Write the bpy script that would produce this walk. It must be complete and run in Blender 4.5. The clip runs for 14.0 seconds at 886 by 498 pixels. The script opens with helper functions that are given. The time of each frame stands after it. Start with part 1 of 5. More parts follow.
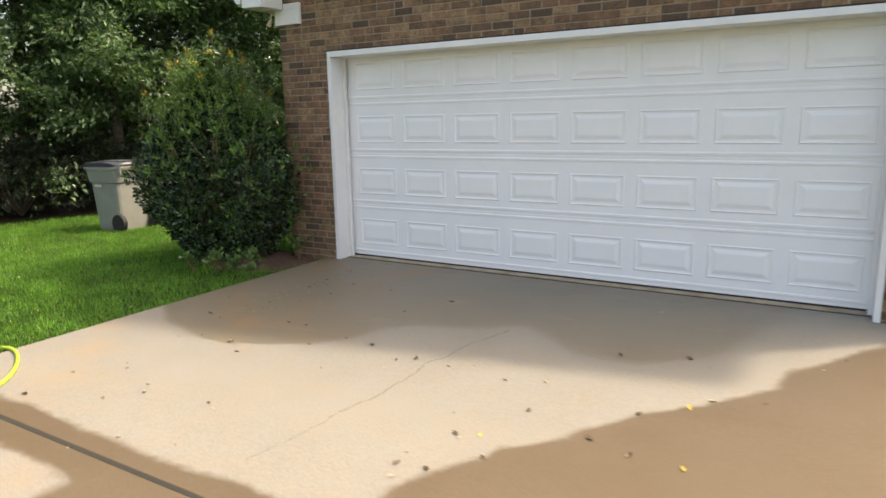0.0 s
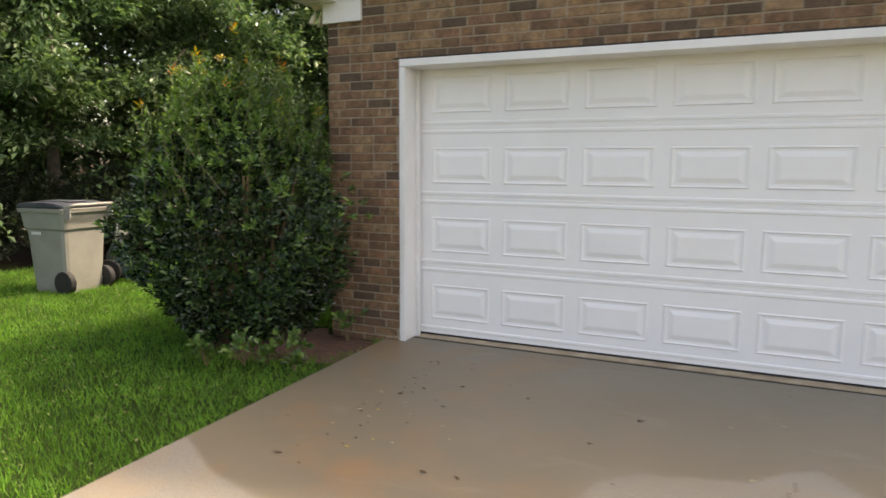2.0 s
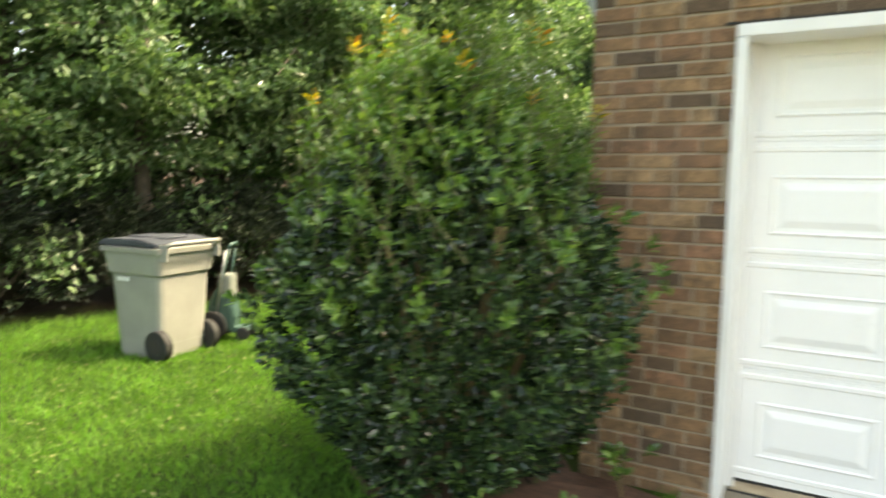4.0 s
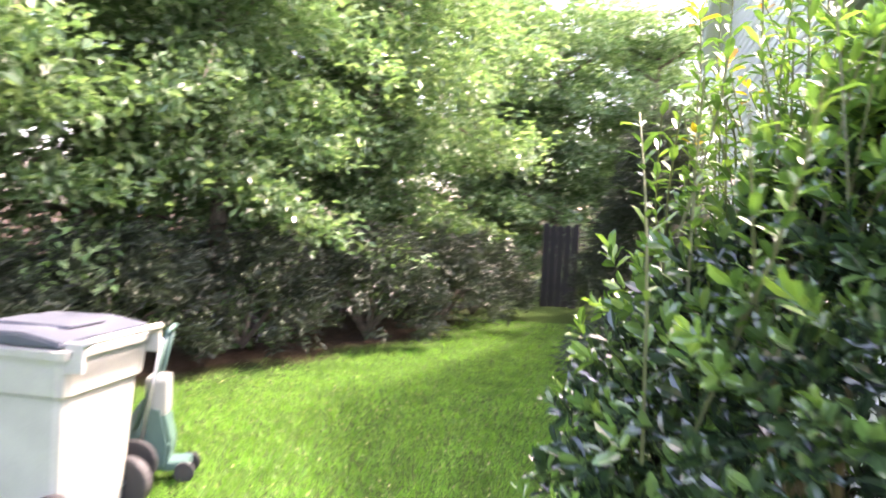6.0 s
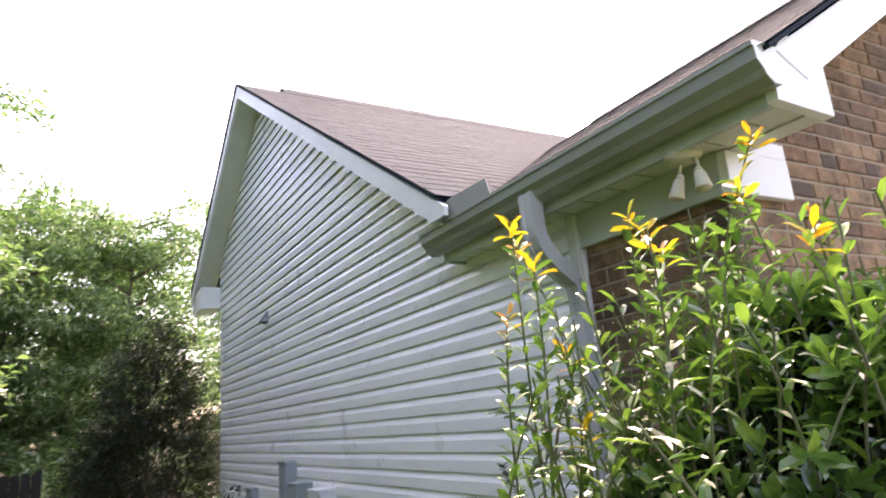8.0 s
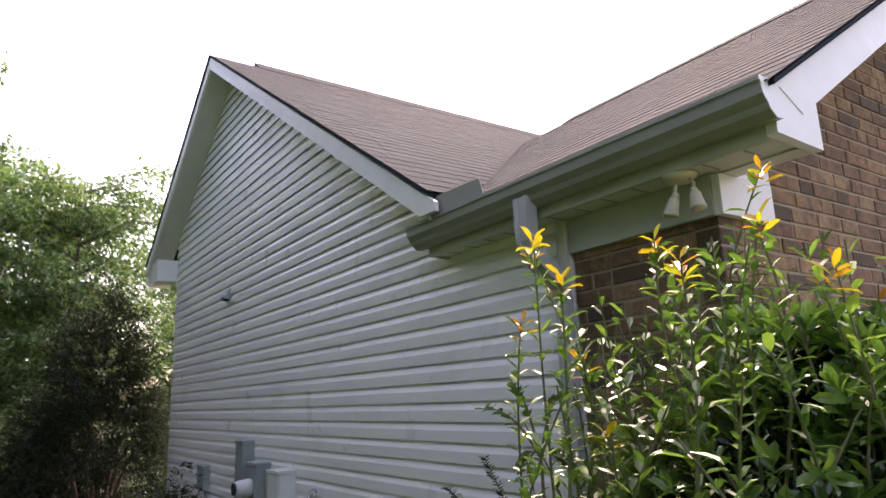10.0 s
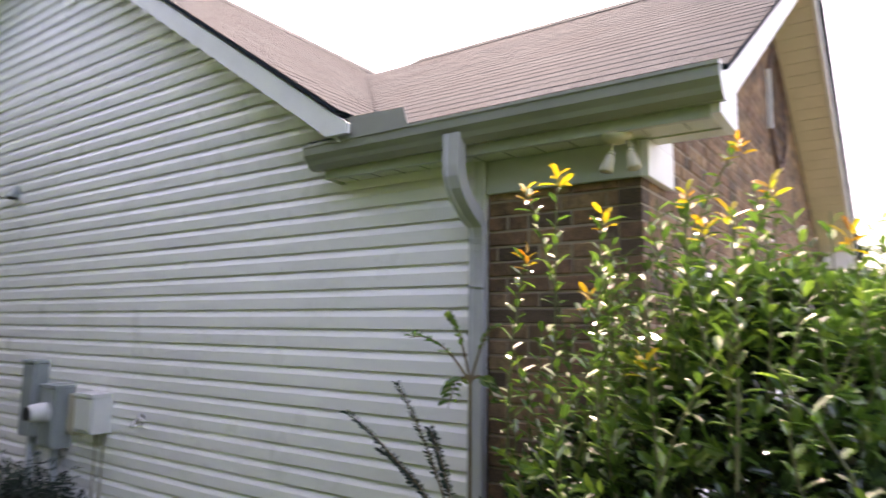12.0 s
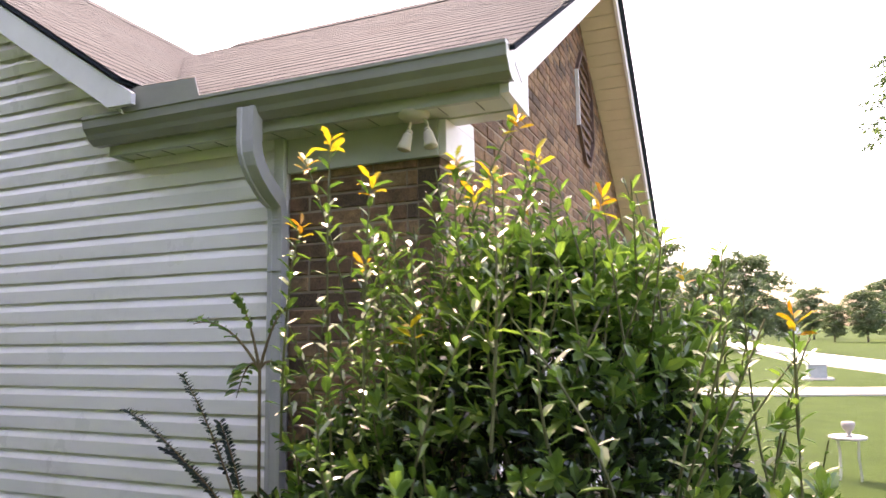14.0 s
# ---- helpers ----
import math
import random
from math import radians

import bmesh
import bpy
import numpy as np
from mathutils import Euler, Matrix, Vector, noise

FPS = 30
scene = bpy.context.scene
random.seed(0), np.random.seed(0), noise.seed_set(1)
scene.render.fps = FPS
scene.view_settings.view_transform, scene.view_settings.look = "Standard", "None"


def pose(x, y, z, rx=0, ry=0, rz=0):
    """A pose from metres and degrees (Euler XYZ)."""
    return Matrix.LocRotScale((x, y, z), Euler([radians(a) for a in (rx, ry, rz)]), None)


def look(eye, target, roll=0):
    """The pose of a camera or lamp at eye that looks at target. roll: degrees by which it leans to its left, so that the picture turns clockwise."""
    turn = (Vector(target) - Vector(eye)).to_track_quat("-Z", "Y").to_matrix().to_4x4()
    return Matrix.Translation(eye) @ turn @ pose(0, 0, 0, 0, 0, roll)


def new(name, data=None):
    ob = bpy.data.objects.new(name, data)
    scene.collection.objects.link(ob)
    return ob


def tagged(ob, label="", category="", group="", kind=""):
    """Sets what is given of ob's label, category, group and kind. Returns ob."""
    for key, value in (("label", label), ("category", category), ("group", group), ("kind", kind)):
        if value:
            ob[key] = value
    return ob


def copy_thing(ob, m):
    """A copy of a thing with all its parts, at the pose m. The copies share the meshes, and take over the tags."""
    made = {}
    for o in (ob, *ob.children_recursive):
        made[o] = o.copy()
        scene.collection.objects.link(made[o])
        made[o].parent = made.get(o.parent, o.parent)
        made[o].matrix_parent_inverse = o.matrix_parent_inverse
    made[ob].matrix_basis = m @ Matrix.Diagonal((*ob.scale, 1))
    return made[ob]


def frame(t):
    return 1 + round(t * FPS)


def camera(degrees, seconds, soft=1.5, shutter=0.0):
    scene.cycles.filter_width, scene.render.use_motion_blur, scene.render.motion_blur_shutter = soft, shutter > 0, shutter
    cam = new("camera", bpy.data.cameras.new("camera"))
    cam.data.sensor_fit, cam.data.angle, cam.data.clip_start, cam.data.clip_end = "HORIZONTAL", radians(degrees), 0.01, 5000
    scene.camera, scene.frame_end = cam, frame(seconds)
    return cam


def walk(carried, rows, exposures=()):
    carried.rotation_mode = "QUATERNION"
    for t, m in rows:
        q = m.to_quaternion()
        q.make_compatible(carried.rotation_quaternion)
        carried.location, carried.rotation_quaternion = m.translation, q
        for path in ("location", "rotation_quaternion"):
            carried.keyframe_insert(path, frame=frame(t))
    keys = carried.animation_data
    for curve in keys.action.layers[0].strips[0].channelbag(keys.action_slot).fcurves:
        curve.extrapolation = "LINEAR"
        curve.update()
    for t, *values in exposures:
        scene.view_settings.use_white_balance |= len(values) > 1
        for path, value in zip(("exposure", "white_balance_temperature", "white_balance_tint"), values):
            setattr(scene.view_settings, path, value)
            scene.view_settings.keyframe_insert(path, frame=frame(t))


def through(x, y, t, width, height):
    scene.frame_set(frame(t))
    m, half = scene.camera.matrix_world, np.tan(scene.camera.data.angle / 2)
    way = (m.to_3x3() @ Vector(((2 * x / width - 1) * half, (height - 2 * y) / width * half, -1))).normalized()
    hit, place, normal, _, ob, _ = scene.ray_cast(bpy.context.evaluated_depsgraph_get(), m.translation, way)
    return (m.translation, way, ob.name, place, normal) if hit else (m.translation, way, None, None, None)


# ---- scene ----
cam = camera(67.1, 14.0, shutter=0.5)
PATH = [
    (0, (4.595, -5.362, 1.427), (3.572, -3.687, 1.042), -1.1),
    (0.5, (4.011, -5.253, 1.406), (3.032, -3.548, 1.039), -2.8),
    (1, (3.42, -5.006, 1.417), (2.663, -3.205, 0.992), -1.8),
    (1.5, (2.982, -4.595, 1.447), (2.304, -2.751, 1.075), 0.2),
    (2, (2.4, -4.469, 1.344), (1.576, -2.665, 1.089), 0.3),
    (2.5, (1.886, -4.076, 1.326), (1.115, -2.253, 1.04), 1.8),
    (3, (1.358, -3.797, 1.357), (0.487, -2.0, 1.252), -0.3),
    (3.5, (0.84, -3.457, 1.359), (0.037, -1.629, 1.234), 0.5),
    (4, (0.368, -3.186, 1.428), (-0.613, -1.457, 1.217), 0.8),
    (4.2, (0.105, -3.115, 1.426), (-0.925, -1.419, 1.174), 1.2),
    (6.5, (-2.138, -1.776, 1.555), (-2.223, 0.222, 1.566), -0.9),
    (7, (-2.333, -1.447, 1.665), (-1.886, 0.497, 1.797), -6.0),
    (7.5, (-2.427, -1.309, 1.755), (-1.643, 0.504, 2.066), -4.8),
    (8, (-2.524, -1.333, 1.769), (-1.535, 0.335, 2.258), -5.0),
    (8.2, (-2.537, -1.302, 1.753), (-1.523, 0.345, 2.26), -4.8),
    (10.3, (-2.759, -1.301, 1.819), (-1.61, 0.288, 2.211), -1.0),
    (10.5, (-2.787, -1.283, 1.808), (-1.622, 0.301, 2.17), -0.2),
    (11, (-2.861, -1.156, 1.781), (-1.723, 0.452, 2.121), -3.7),
    (11.5, (-2.977, -0.972, 1.787), (-1.62, 0.471, 2.062), 1.6),
    (12, (-3.172, -0.848, 1.785), (-1.552, 0.298, 2.031), 0.9),
    (12.5, (-3.247, -0.859, 1.789), (-1.451, -0.003, 1.994), 1.9),
    (13, (-3.214, -0.858, 1.781), (-1.348, -0.175, 2.005), 2.1),
    (13.5, (-3.174, -0.88, 1.775), (-1.307, -0.199, 1.994), 1.4),
    (14, (-2.998, -0.966, 1.719), (-1.159, -0.22, 1.964), -1.0),
]
SUN_EL, SUN_AZ = 53.5, 39.0      # degrees; azimuth of the sun from +x towards +y
EXPO = [(0.0, 1.76, 7900, 11), (2.0, 1.84, 8500, 14), (3.0, 2.0, 8500, 15), (4.0, 2.72, 9300, 2), (6.5, 4.12, 6900, 34), (7.0, 3.85, 7000, 33), (7.5, 3.4, 7300, 31),
        (8.0, 2.95, 7450, 30), (10.5, 2.2, 7600, 31), (11.0, 2.42, 7700, 31), (11.5, 2.5, 7800, 31), (12.0, 2.85, 7800, 31), (13.0, 3.08, 7800, 32), (14.0, 2.95, 7900, 33)]
walk(cam, [(r[0], look(*r[1:])) for r in PATH], EXPO)

# ---------------------------------------------------------------- light
world = bpy.data.worlds.new("world")
scene.world = world
world.use_nodes = True
wn = world.node_tree.nodes
sky = wn.new("ShaderNodeTexSky")
sky.sky_type = "NISHITA"
sky.sun_disc = False
sky.sun_elevation = radians(SUN_EL)
sky.sun_rotation = radians(90 - SUN_AZ)
sky.air_density, sky.dust_density, sky.ozone_density = 0.9, 4.0, 0.0
wn["Background"].inputs[1].default_value = 0.14
world.node_tree.links.new(sky.outputs[0], wn["Background"].inputs[0])
sun = new("sun", bpy.data.lights.new("sun", "SUN"))
sun.data.energy, sun.data.angle, sun.data.color = 1.35, radians(3.5), (1.0, 0.95, 0.86)
_d = Vector((math.cos(radians(SUN_EL)) * math.cos(radians(SUN_AZ)), math.cos(radians(SUN_EL)) * math.sin(radians(SUN_AZ)), math.sin(radians(SUN_EL))))
sun.matrix_world = look(_d * 40, (0, 0, 0))


# ---------------------------------------------------------------- materials
class Nodes:
    """A short way to write a node material."""

    def __init__(self, name):
        self.mat = bpy.data.materials.new(name)
        self.mat.use_nodes = True
        self.t = self.mat.node_tree
        self.out = self.t.nodes["Material Output"]
        self.bsdf = self.t.nodes["Principled BSDF"]
        self.pos = self.add("ShaderNodeNewGeometry").outputs["Position"]

    def add(self, kind, **kw):
        n = self.t.nodes.new(kind)
        for k, v in kw.items():
            setattr(n, k, v)
        return n

    def put(self, a, b):
        if isinstance(a, (int, float, tuple)):
            b.default_value = a
        else:
            self.t.links.new(a, b)

    def math(self, op, a, b=0.0, clamp=False):
        n = self.add("ShaderNodeMath", operation=op, use_clamp=clamp)
        self.put(a, n.inputs[0])
        self.put(b, n.inputs[1])
        return n.outputs[0]

    def noise(self, scale, detail=4.0, rough=0.55, vec=None, stretch=None):
        n = self.add("ShaderNodeTexNoise")
        n.inputs["Scale"].default_value, n.inputs["Detail"].default_value, n.inputs["Roughness"].default_value = scale, detail, rough
        v = vec or self.pos
        if stretch:
            m = self.add("ShaderNodeMapping")
            m.inputs["Scale"].default_value = stretch
            self.put(v, m.inputs[0])
            v = m.outputs[0]
        self.put(v, n.inputs["Vector"])
        return n.outputs["Fac"]

    def ramp(self, fac, stops, mode="LINEAR"):
        n = self.add("ShaderNodeValToRGB")
        r = n.color_ramp
        r.interpolation = mode
        while len(r.elements) < len(stops):
            r.elements.new(0.5)
        for e, (p, c) in zip(r.elements, stops):
            e.position = p
            e.color = (*c, 1) if isinstance(c, tuple) else (c, c, c, 1)
        self.put(fac, n.inputs[0])
        return n.outputs[0]

    def mix(self, fac, a, b, mode="MIX"):
        n = self.add("ShaderNodeMix", data_type="RGBA", blend_type=mode)
        self.put(fac, n.inputs[0])
        self.put((*a, 1) if isinstance(a, tuple) else a, n.inputs[6])
        self.put((*b, 1) if isinstance(b, tuple) else b, n.inputs[7])
        return n.outputs[2]

    def bump(self, h, strength=0.3, dist=0.01):
        n = self.add("ShaderNodeBump")
        n.inputs["Strength"].default_value, n.inputs["Distance"].default_value = strength, dist
        self.put(h, n.inputs["Height"])
        self.put(n.outputs[0], self.bsdf.inputs["Normal"])

    def axes(self):
        n = self.add("ShaderNodeSeparateXYZ")
        self.put(self.pos, n.inputs[0])
        return n.outputs

    def chance(self):
        a = self.add("ShaderNodeObjectInfo").outputs["Random"]
        b = self.add("ShaderNodeNewGeometry").outputs["Random Per Island"]
        return self.math("FRACT", self.math("ADD", a, b))

    def done(self, color=None, rough=None, metal=None, spec=None):
        for v, k in ((color, "Base Color"), (rough, "Roughness"), (metal, "Metallic"), (spec, "Specular IOR Level")):
            if v is not None:
                self.put((*v, 1) if isinstance(v, tuple) else v, self.bsdf.inputs[k])
        return self.mat


def plain(name, a, b, rough=0.5, scale=8.0, metal=0.0, bump=0.1, fine=120.0):
    """Two near colours in patches, a fine grain, and a varying gloss."""
    n = Nodes(name)
    big, small = n.noise(scale, 5), n.noise(fine, 3)
    c = n.mix(n.ramp(big, [(0.35, 0.0), (0.65, 1.0)]), a, b)
    c = n.mix(0.12, c, n.ramp(small, [(0.3, tuple(x * 0.6 for x in a)), (0.7, tuple(min(1, x * 1.25) for x in b))]))
    if bump:
        n.bump(small, bump, 0.003)
    return n.done(c, n.ramp(big, [(0.3, rough * 0.85), (0.7, min(1, rough * 1.15))]), metal)


def brick_material():
    n = Nodes("brick")
    r = n.chance()
    base = n.ramp(r, [(0.0, (0.045, 0.030, 0.022)), (0.08, (0.076, 0.048, 0.031)), (0.15, (0.152, 0.080, 0.041)), (0.30, (0.242, 0.131, 0.062)),
                      (0.48, (0.322, 0.188, 0.090)), (0.64, (0.224, 0.112, 0.059)), (0.80, (0.358, 0.227, 0.118)), (0.93, (0.278, 0.136, 0.077))], "CONSTANT")
    dark = n.ramp(n.noise(7, 5, 0.7), [(0.36, 0.30), (0.48, 0.90), (0.62, 1.35)])
    c = n.mix(1.0, base, dark, "MULTIPLY")
    c = n.mix(1.0, c, n.ramp(n.noise(24, 4, 0.7), [(0.32, 0.55), (0.52, 1.0), (0.70, 1.45)]), "MULTIPLY")
    grain = n.noise(160, 4, 0.7)
    c = n.mix(1.0, c, (0.73, 0.71, 0.71), "MULTIPLY")
    c = n.mix(0.24, c, n.mix(n.ramp(grain, [(0.35, 0.0), (0.65, 1.0)]), (0.10, 0.06, 0.04), (0.50, 0.34, 0.21)))
    n.bump(n.math("ADD", grain, n.noise(35, 4)), 0.55, 0.004)
    return n.done(c, 0.88)


def leaf_material(name, stops, rough=0.32, through=0.35, vary=2.2, gloss=0.5):
    """Leaves whose colour changes from leaf to leaf and from spray to spray; light passes through them."""
    n = Nodes(name)
    r = n.chance()
    c = n.ramp(r, stops)
    big = n.ramp(n.noise(vary, 4), [(0.3, 0.62), (0.7, 1.25)])
    c = n.mix(1.0, c, big, "MULTIPLY")
    n.done(c, n.ramp(r, [(0.0, rough * 0.8), (1.0, min(1, rough * 1.4))]), 0.0, gloss)
    tr = n.add("ShaderNodeBsdfTranslucent")
    n.put(n.mix(1.0, c, (1.0, 1.10, 0.58), "MULTIPLY"), tr.inputs[0])
    m = n.add("ShaderNodeMixShader")
    m.inputs[0].default_value = through
    n.put(n.bsdf.outputs[0], m.inputs[1])
    n.put(tr.outputs[0], m.inputs[2])
    n.put(m.outputs[0], n.out.inputs[0])
    return n.mat


def concrete_material():
    """Driveway: pale broom-finished concrete with the dark wet shapes that hosing has left."""
    n = Nodes("concrete")
    x, y, _ = n.axes()
    wob = n.math("MULTIPLY", n.math("SUBTRACT", n.noise(1.7, 3, 0.5), 0.5), 0.10)
    wob = n.math("ADD", wob, n.math("MULTIPLY", n.math("SUBTRACT", n.noise(9, 3, 0.6), 0.5), 0.12))
    yy, xx = n.math("ADD", y, wob), n.math("ADD", x, wob)

    def curve(v, lo, hi, pts, olo, ohi):
        f = n.math("DIVIDE", n.math("SUBTRACT", v, lo), hi - lo, True)
        r = n.ramp(f, [((p - lo) / (hi - lo), (q - olo) / (ohi - olo)) for p, q in pts])
        return n.math("ADD", n.math("MULTIPLY", r, ohi - olo), olo)

    def soft(d, w):
        return n.math("ADD", n.math("DIVIDE", d, w), 0.5, True)

    top = curve(x, -0.5, 5.5, [(-0.4, -1.9), (-0.15, -2.05), (0.3, -2.3), (0.83, -2.45), (1.09, -2.44), (1.36, -2.32), (1.62, -2.16), (1.79, -1.94), (1.87, -1.64), (2.0, -1.51), (2.24, -1.46), (2.48, -1.41),
                               (2.62, -1.24), (2.76, -1.14), (2.97, -1.35), (3.22, -1.52), (3.5, -1.58), (3.65, -1.54), (3.86, -1.33), (4.05, -1.06), (4.12, -0.74), (4.3, -0.1), (4.5, 0.6)], -3.0, 1.0)
    wet1 = soft(n.math("SUBTRACT", yy, top), 0.035)
    gap = soft(n.math("SUBTRACT", n.noise(2.6, 4), 0.54), 0.10)
    near = n.math("MULTIPLY", soft(n.math("SUBTRACT", yy, -0.35), 0.3), soft(n.math("SUBTRACT", x, 2.3), 0.6))
    wet1 = n.math("MULTIPLY", wet1, n.math("SUBTRACT", 1.0, n.math("MULTIPLY", near, n.math("MULTIPLY", gap, 0.8))))
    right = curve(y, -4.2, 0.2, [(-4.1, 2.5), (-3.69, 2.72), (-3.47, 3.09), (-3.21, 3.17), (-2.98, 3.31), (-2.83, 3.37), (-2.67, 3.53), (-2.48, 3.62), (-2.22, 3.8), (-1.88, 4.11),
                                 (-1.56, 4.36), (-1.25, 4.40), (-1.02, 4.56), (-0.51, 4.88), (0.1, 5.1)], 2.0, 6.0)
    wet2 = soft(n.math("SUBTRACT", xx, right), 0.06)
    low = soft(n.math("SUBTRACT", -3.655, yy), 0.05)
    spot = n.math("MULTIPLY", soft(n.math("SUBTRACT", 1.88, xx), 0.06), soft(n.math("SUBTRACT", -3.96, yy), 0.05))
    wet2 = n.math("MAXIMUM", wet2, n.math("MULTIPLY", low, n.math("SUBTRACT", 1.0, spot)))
    patch = n.noise(0.9, 6, 0.6)
    grain = n.noise(90, 4, 0.7)
    dry = n.mix(n.ramp(patch, [(0.3, 0.0), (0.7, 1.0)]), (0.203, 0.191, 0.161), (0.240, 0.226, 0.193))
    dry = n.mix(n.ramp(n.noise(5, 5, 0.7), [(0.45, 0.0), (0.75, 0.45)]), dry, (0.265, 0.21, 0.14))
    dry = n.mix(0.16, dry, n.ramp(grain, [(0.35, (0.16, 0.14, 0.11)), (0.65, (0.50, 0.45, 0.38))]))
    w1 = n.mix(n.ramp(patch, [(0.3, 0.0), (0.7, 1.0)]), (0.172, 0.146, 0.102), (0.202, 0.172, 0.124))
    rust = n.math("MULTIPLY", n.ramp(n.noise(1.3, 5, 0.65), [(0.50, 0.0), (0.68, 1.0)]), soft(n.math("SUBTRACT", 1.5, x), 1.4))
    w1 = n.mix(n.math("MULTIPLY", rust, 0.75), w1, (0.27, 0.165, 0.085))
    dry = n.mix(n.math("MULTIPLY", rust, 0.45), dry, (0.34, 0.235, 0.13))
    salt = n.ramp(n.noise(3.2, 6, 0.7, stretch=(0.6, 1.3, 1)), [(0.58, 0.0), (0.74, 0.5)])
    w1 = n.mix(salt, w1, (0.27, 0.235, 0.18))
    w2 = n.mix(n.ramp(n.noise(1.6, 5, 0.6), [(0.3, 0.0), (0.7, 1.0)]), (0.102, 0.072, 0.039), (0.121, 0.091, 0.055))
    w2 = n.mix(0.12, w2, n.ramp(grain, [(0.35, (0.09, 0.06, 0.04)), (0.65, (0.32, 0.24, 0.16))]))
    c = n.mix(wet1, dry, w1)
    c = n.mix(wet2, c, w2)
    wet = n.math("MAXIMUM", wet1, wet2)
    n.bump(n.math("ADD", grain, n.noise(25, 4)), 0.25, 0.004)
    return n.done(c, n.ramp(wet, [(0.0, 0.9), (1.0, 0.5)]))


def ground_material():
    n = Nodes("lawn_soil")
    g = n.mix(n.ramp(n.noise(1.4, 6, 0.6), [(0.3, 0.0), (0.7, 1.0)]), (0.026, 0.052, 0.011), (0.041, 0.073, 0.016))
    g = n.mix(n.ramp(n.noise(40, 4, 0.7), [(0.45, 0.0), (0.7, 0.6)]), g, (0.028, 0.050, 0.011))
    x, y, _ = n.axes()
    # bare litter under the trees, along the slanting edge of the wood
    edge = n.math("ADD", n.math("ADD", x, n.math("MULTIPLY", n.math("MINIMUM", y, 6.5), -0.42)), 6.8)
    edge = n.math("ADD", edge, n.math("MULTIPLY", n.math("SUBTRACT", n.noise(1.2, 4), 0.5), 1.4))
    f = n.math("MULTIPLY", n.ramp(n.math("MULTIPLY", edge, -1.0), [(0.0, 0.0), (0.6, 1.0)]), n.ramp(n.math("DIVIDE", n.math("ADD", y, 12.0), 4.0), [(0.0, 0.0), (1.0, 1.0)]))
    litter = n.mix(n.ramp(n.noise(30, 4, 0.7), [(0.4, 0.0), (0.6, 1.0)]), (0.018, 0.013, 0.009), (0.055, 0.036, 0.023))
    c = n.mix(f, g, litter)
    n.bump(n.noise(60, 4, 0.7), 0.8, 0.03)
    return n.done(c, 0.95, 0.0, 0.08)


def siding_material():
    n = Nodes("vinyl_siding")
    r = n.chance()
    c = n.mix(r, (0.875, 0.857, 0.862), (0.90, 0.88, 0.883))
    grime = n.ramp(n.noise(1.1, 6, 0.65, stretch=(1, 0.6, 1.6)), [(0.48, 0.0), (0.72, 1.0)])
    c = n.mix(n.math("MULTIPLY", grime, 0.13), c, (0.40, 0.41, 0.38))
    mildew = n.ramp(n.noise(2.6, 6, 0.7), [(0.55, 0.0), (0.78, 1.0)])
    c = n.mix(n.math("MULTIPLY", mildew, 0.28), c, (0.36, 0.40, 0.30))
    n.bump(n.noise(60, 3, 0.6, stretch=(1, 0.12, 1)), 0.05, 0.003)
    return n.done(c, n.ramp(n.noise(4, 4), [(0.3, 0.26), (0.7, 0.40)]), 0.0, 0.55)


def shingle_material():
    n = Nodes("roof_shingle")
    r = n.chance()
    c = n.ramp(r, [(0.0, (0.024, 0.034, 0.036)), (0.35, (0.032, 0.043, 0.045)), (0.7, (0.043, 0.056, 0.058)), (1.0, (0.026, 0.037, 0.038))])
    c = n.mix(n.ramp(n.noise(0.9, 6, 0.65), [(0.4, 0.0), (0.7, 0.5)]), c, (0.028, 0.0275, 0.028))
    grit = n.noise(220, 3, 0.8)
    c = n.mix(0.3, c, n.ramp(grit, [(0.35, (0.016, 0.017, 0.018)), (0.65, (0.100, 0.112, 0.114))]))
    c = n.mix(1.0, c, (0.52, 0.62, 0.80), "MULTIPLY")
    n.bump(grit, 0.6, 0.004)
    return n.done(c, 0.95, 0.0, 0.12)


def white_paint(name, a, b, rough=0.42):
    n = Nodes(name)
    c = n.mix(n.ramp(n.noise(3, 6, 0.65), [(0.4, 0.0), (0.75, 1.0)]), a, b)
    c = n.mix(n.ramp(n.noise(14, 5, 0.75), [(0.6, 0.0), (0.8, 0.25)]), c, tuple(v * 0.72 for v in b))
    n.bump(n.noise(120, 3), 0.08, 0.002)
    return n.done(c, n.ramp(n.noise(6, 4), [(0.3, rough * 0.8), (0.7, rough * 1.2)]))


BRICK = brick_material()
MORTAR = plain("mortar", (0.27, 0.215, 0.155), (0.35, 0.285, 0.21), 0.92, 6, bump=0.5)
CONCRETE = concrete_material()
SOIL = ground_material()
SIDING = siding_material()
SHINGLE = shingle_material()
THRESH = plain("threshold_concrete", (0.27, 0.20, 0.125), (0.46, 0.38, 0.27), 0.9, 6, 0.0, 0.4)
WHITE = white_paint("white_paint", (0.80, 0.80, 0.79), (0.72, 0.72, 0.70))
DOORWHITE = white_paint("door_enamel", (0.86, 0.86, 0.86), (0.83, 0.83, 0.82), 0.36)
TRIM = white_paint("grey_green_trim", (0.47, 0.50, 0.45), (0.39, 0.42, 0.36), 0.45)
GUTTER = white_paint("gutter_aluminium", (0.315, 0.32, 0.285), (0.255, 0.262, 0.23), 0.35)
SPOUT = white_paint("downspout_aluminium", (0.46, 0.465, 0.47), (0.38, 0.39, 0.39), 0.35)
SOFFIT = white_paint("soffit_vinyl", (0.64, 0.65, 0.57), (0.55, 0.57, 0.48), 0.5)
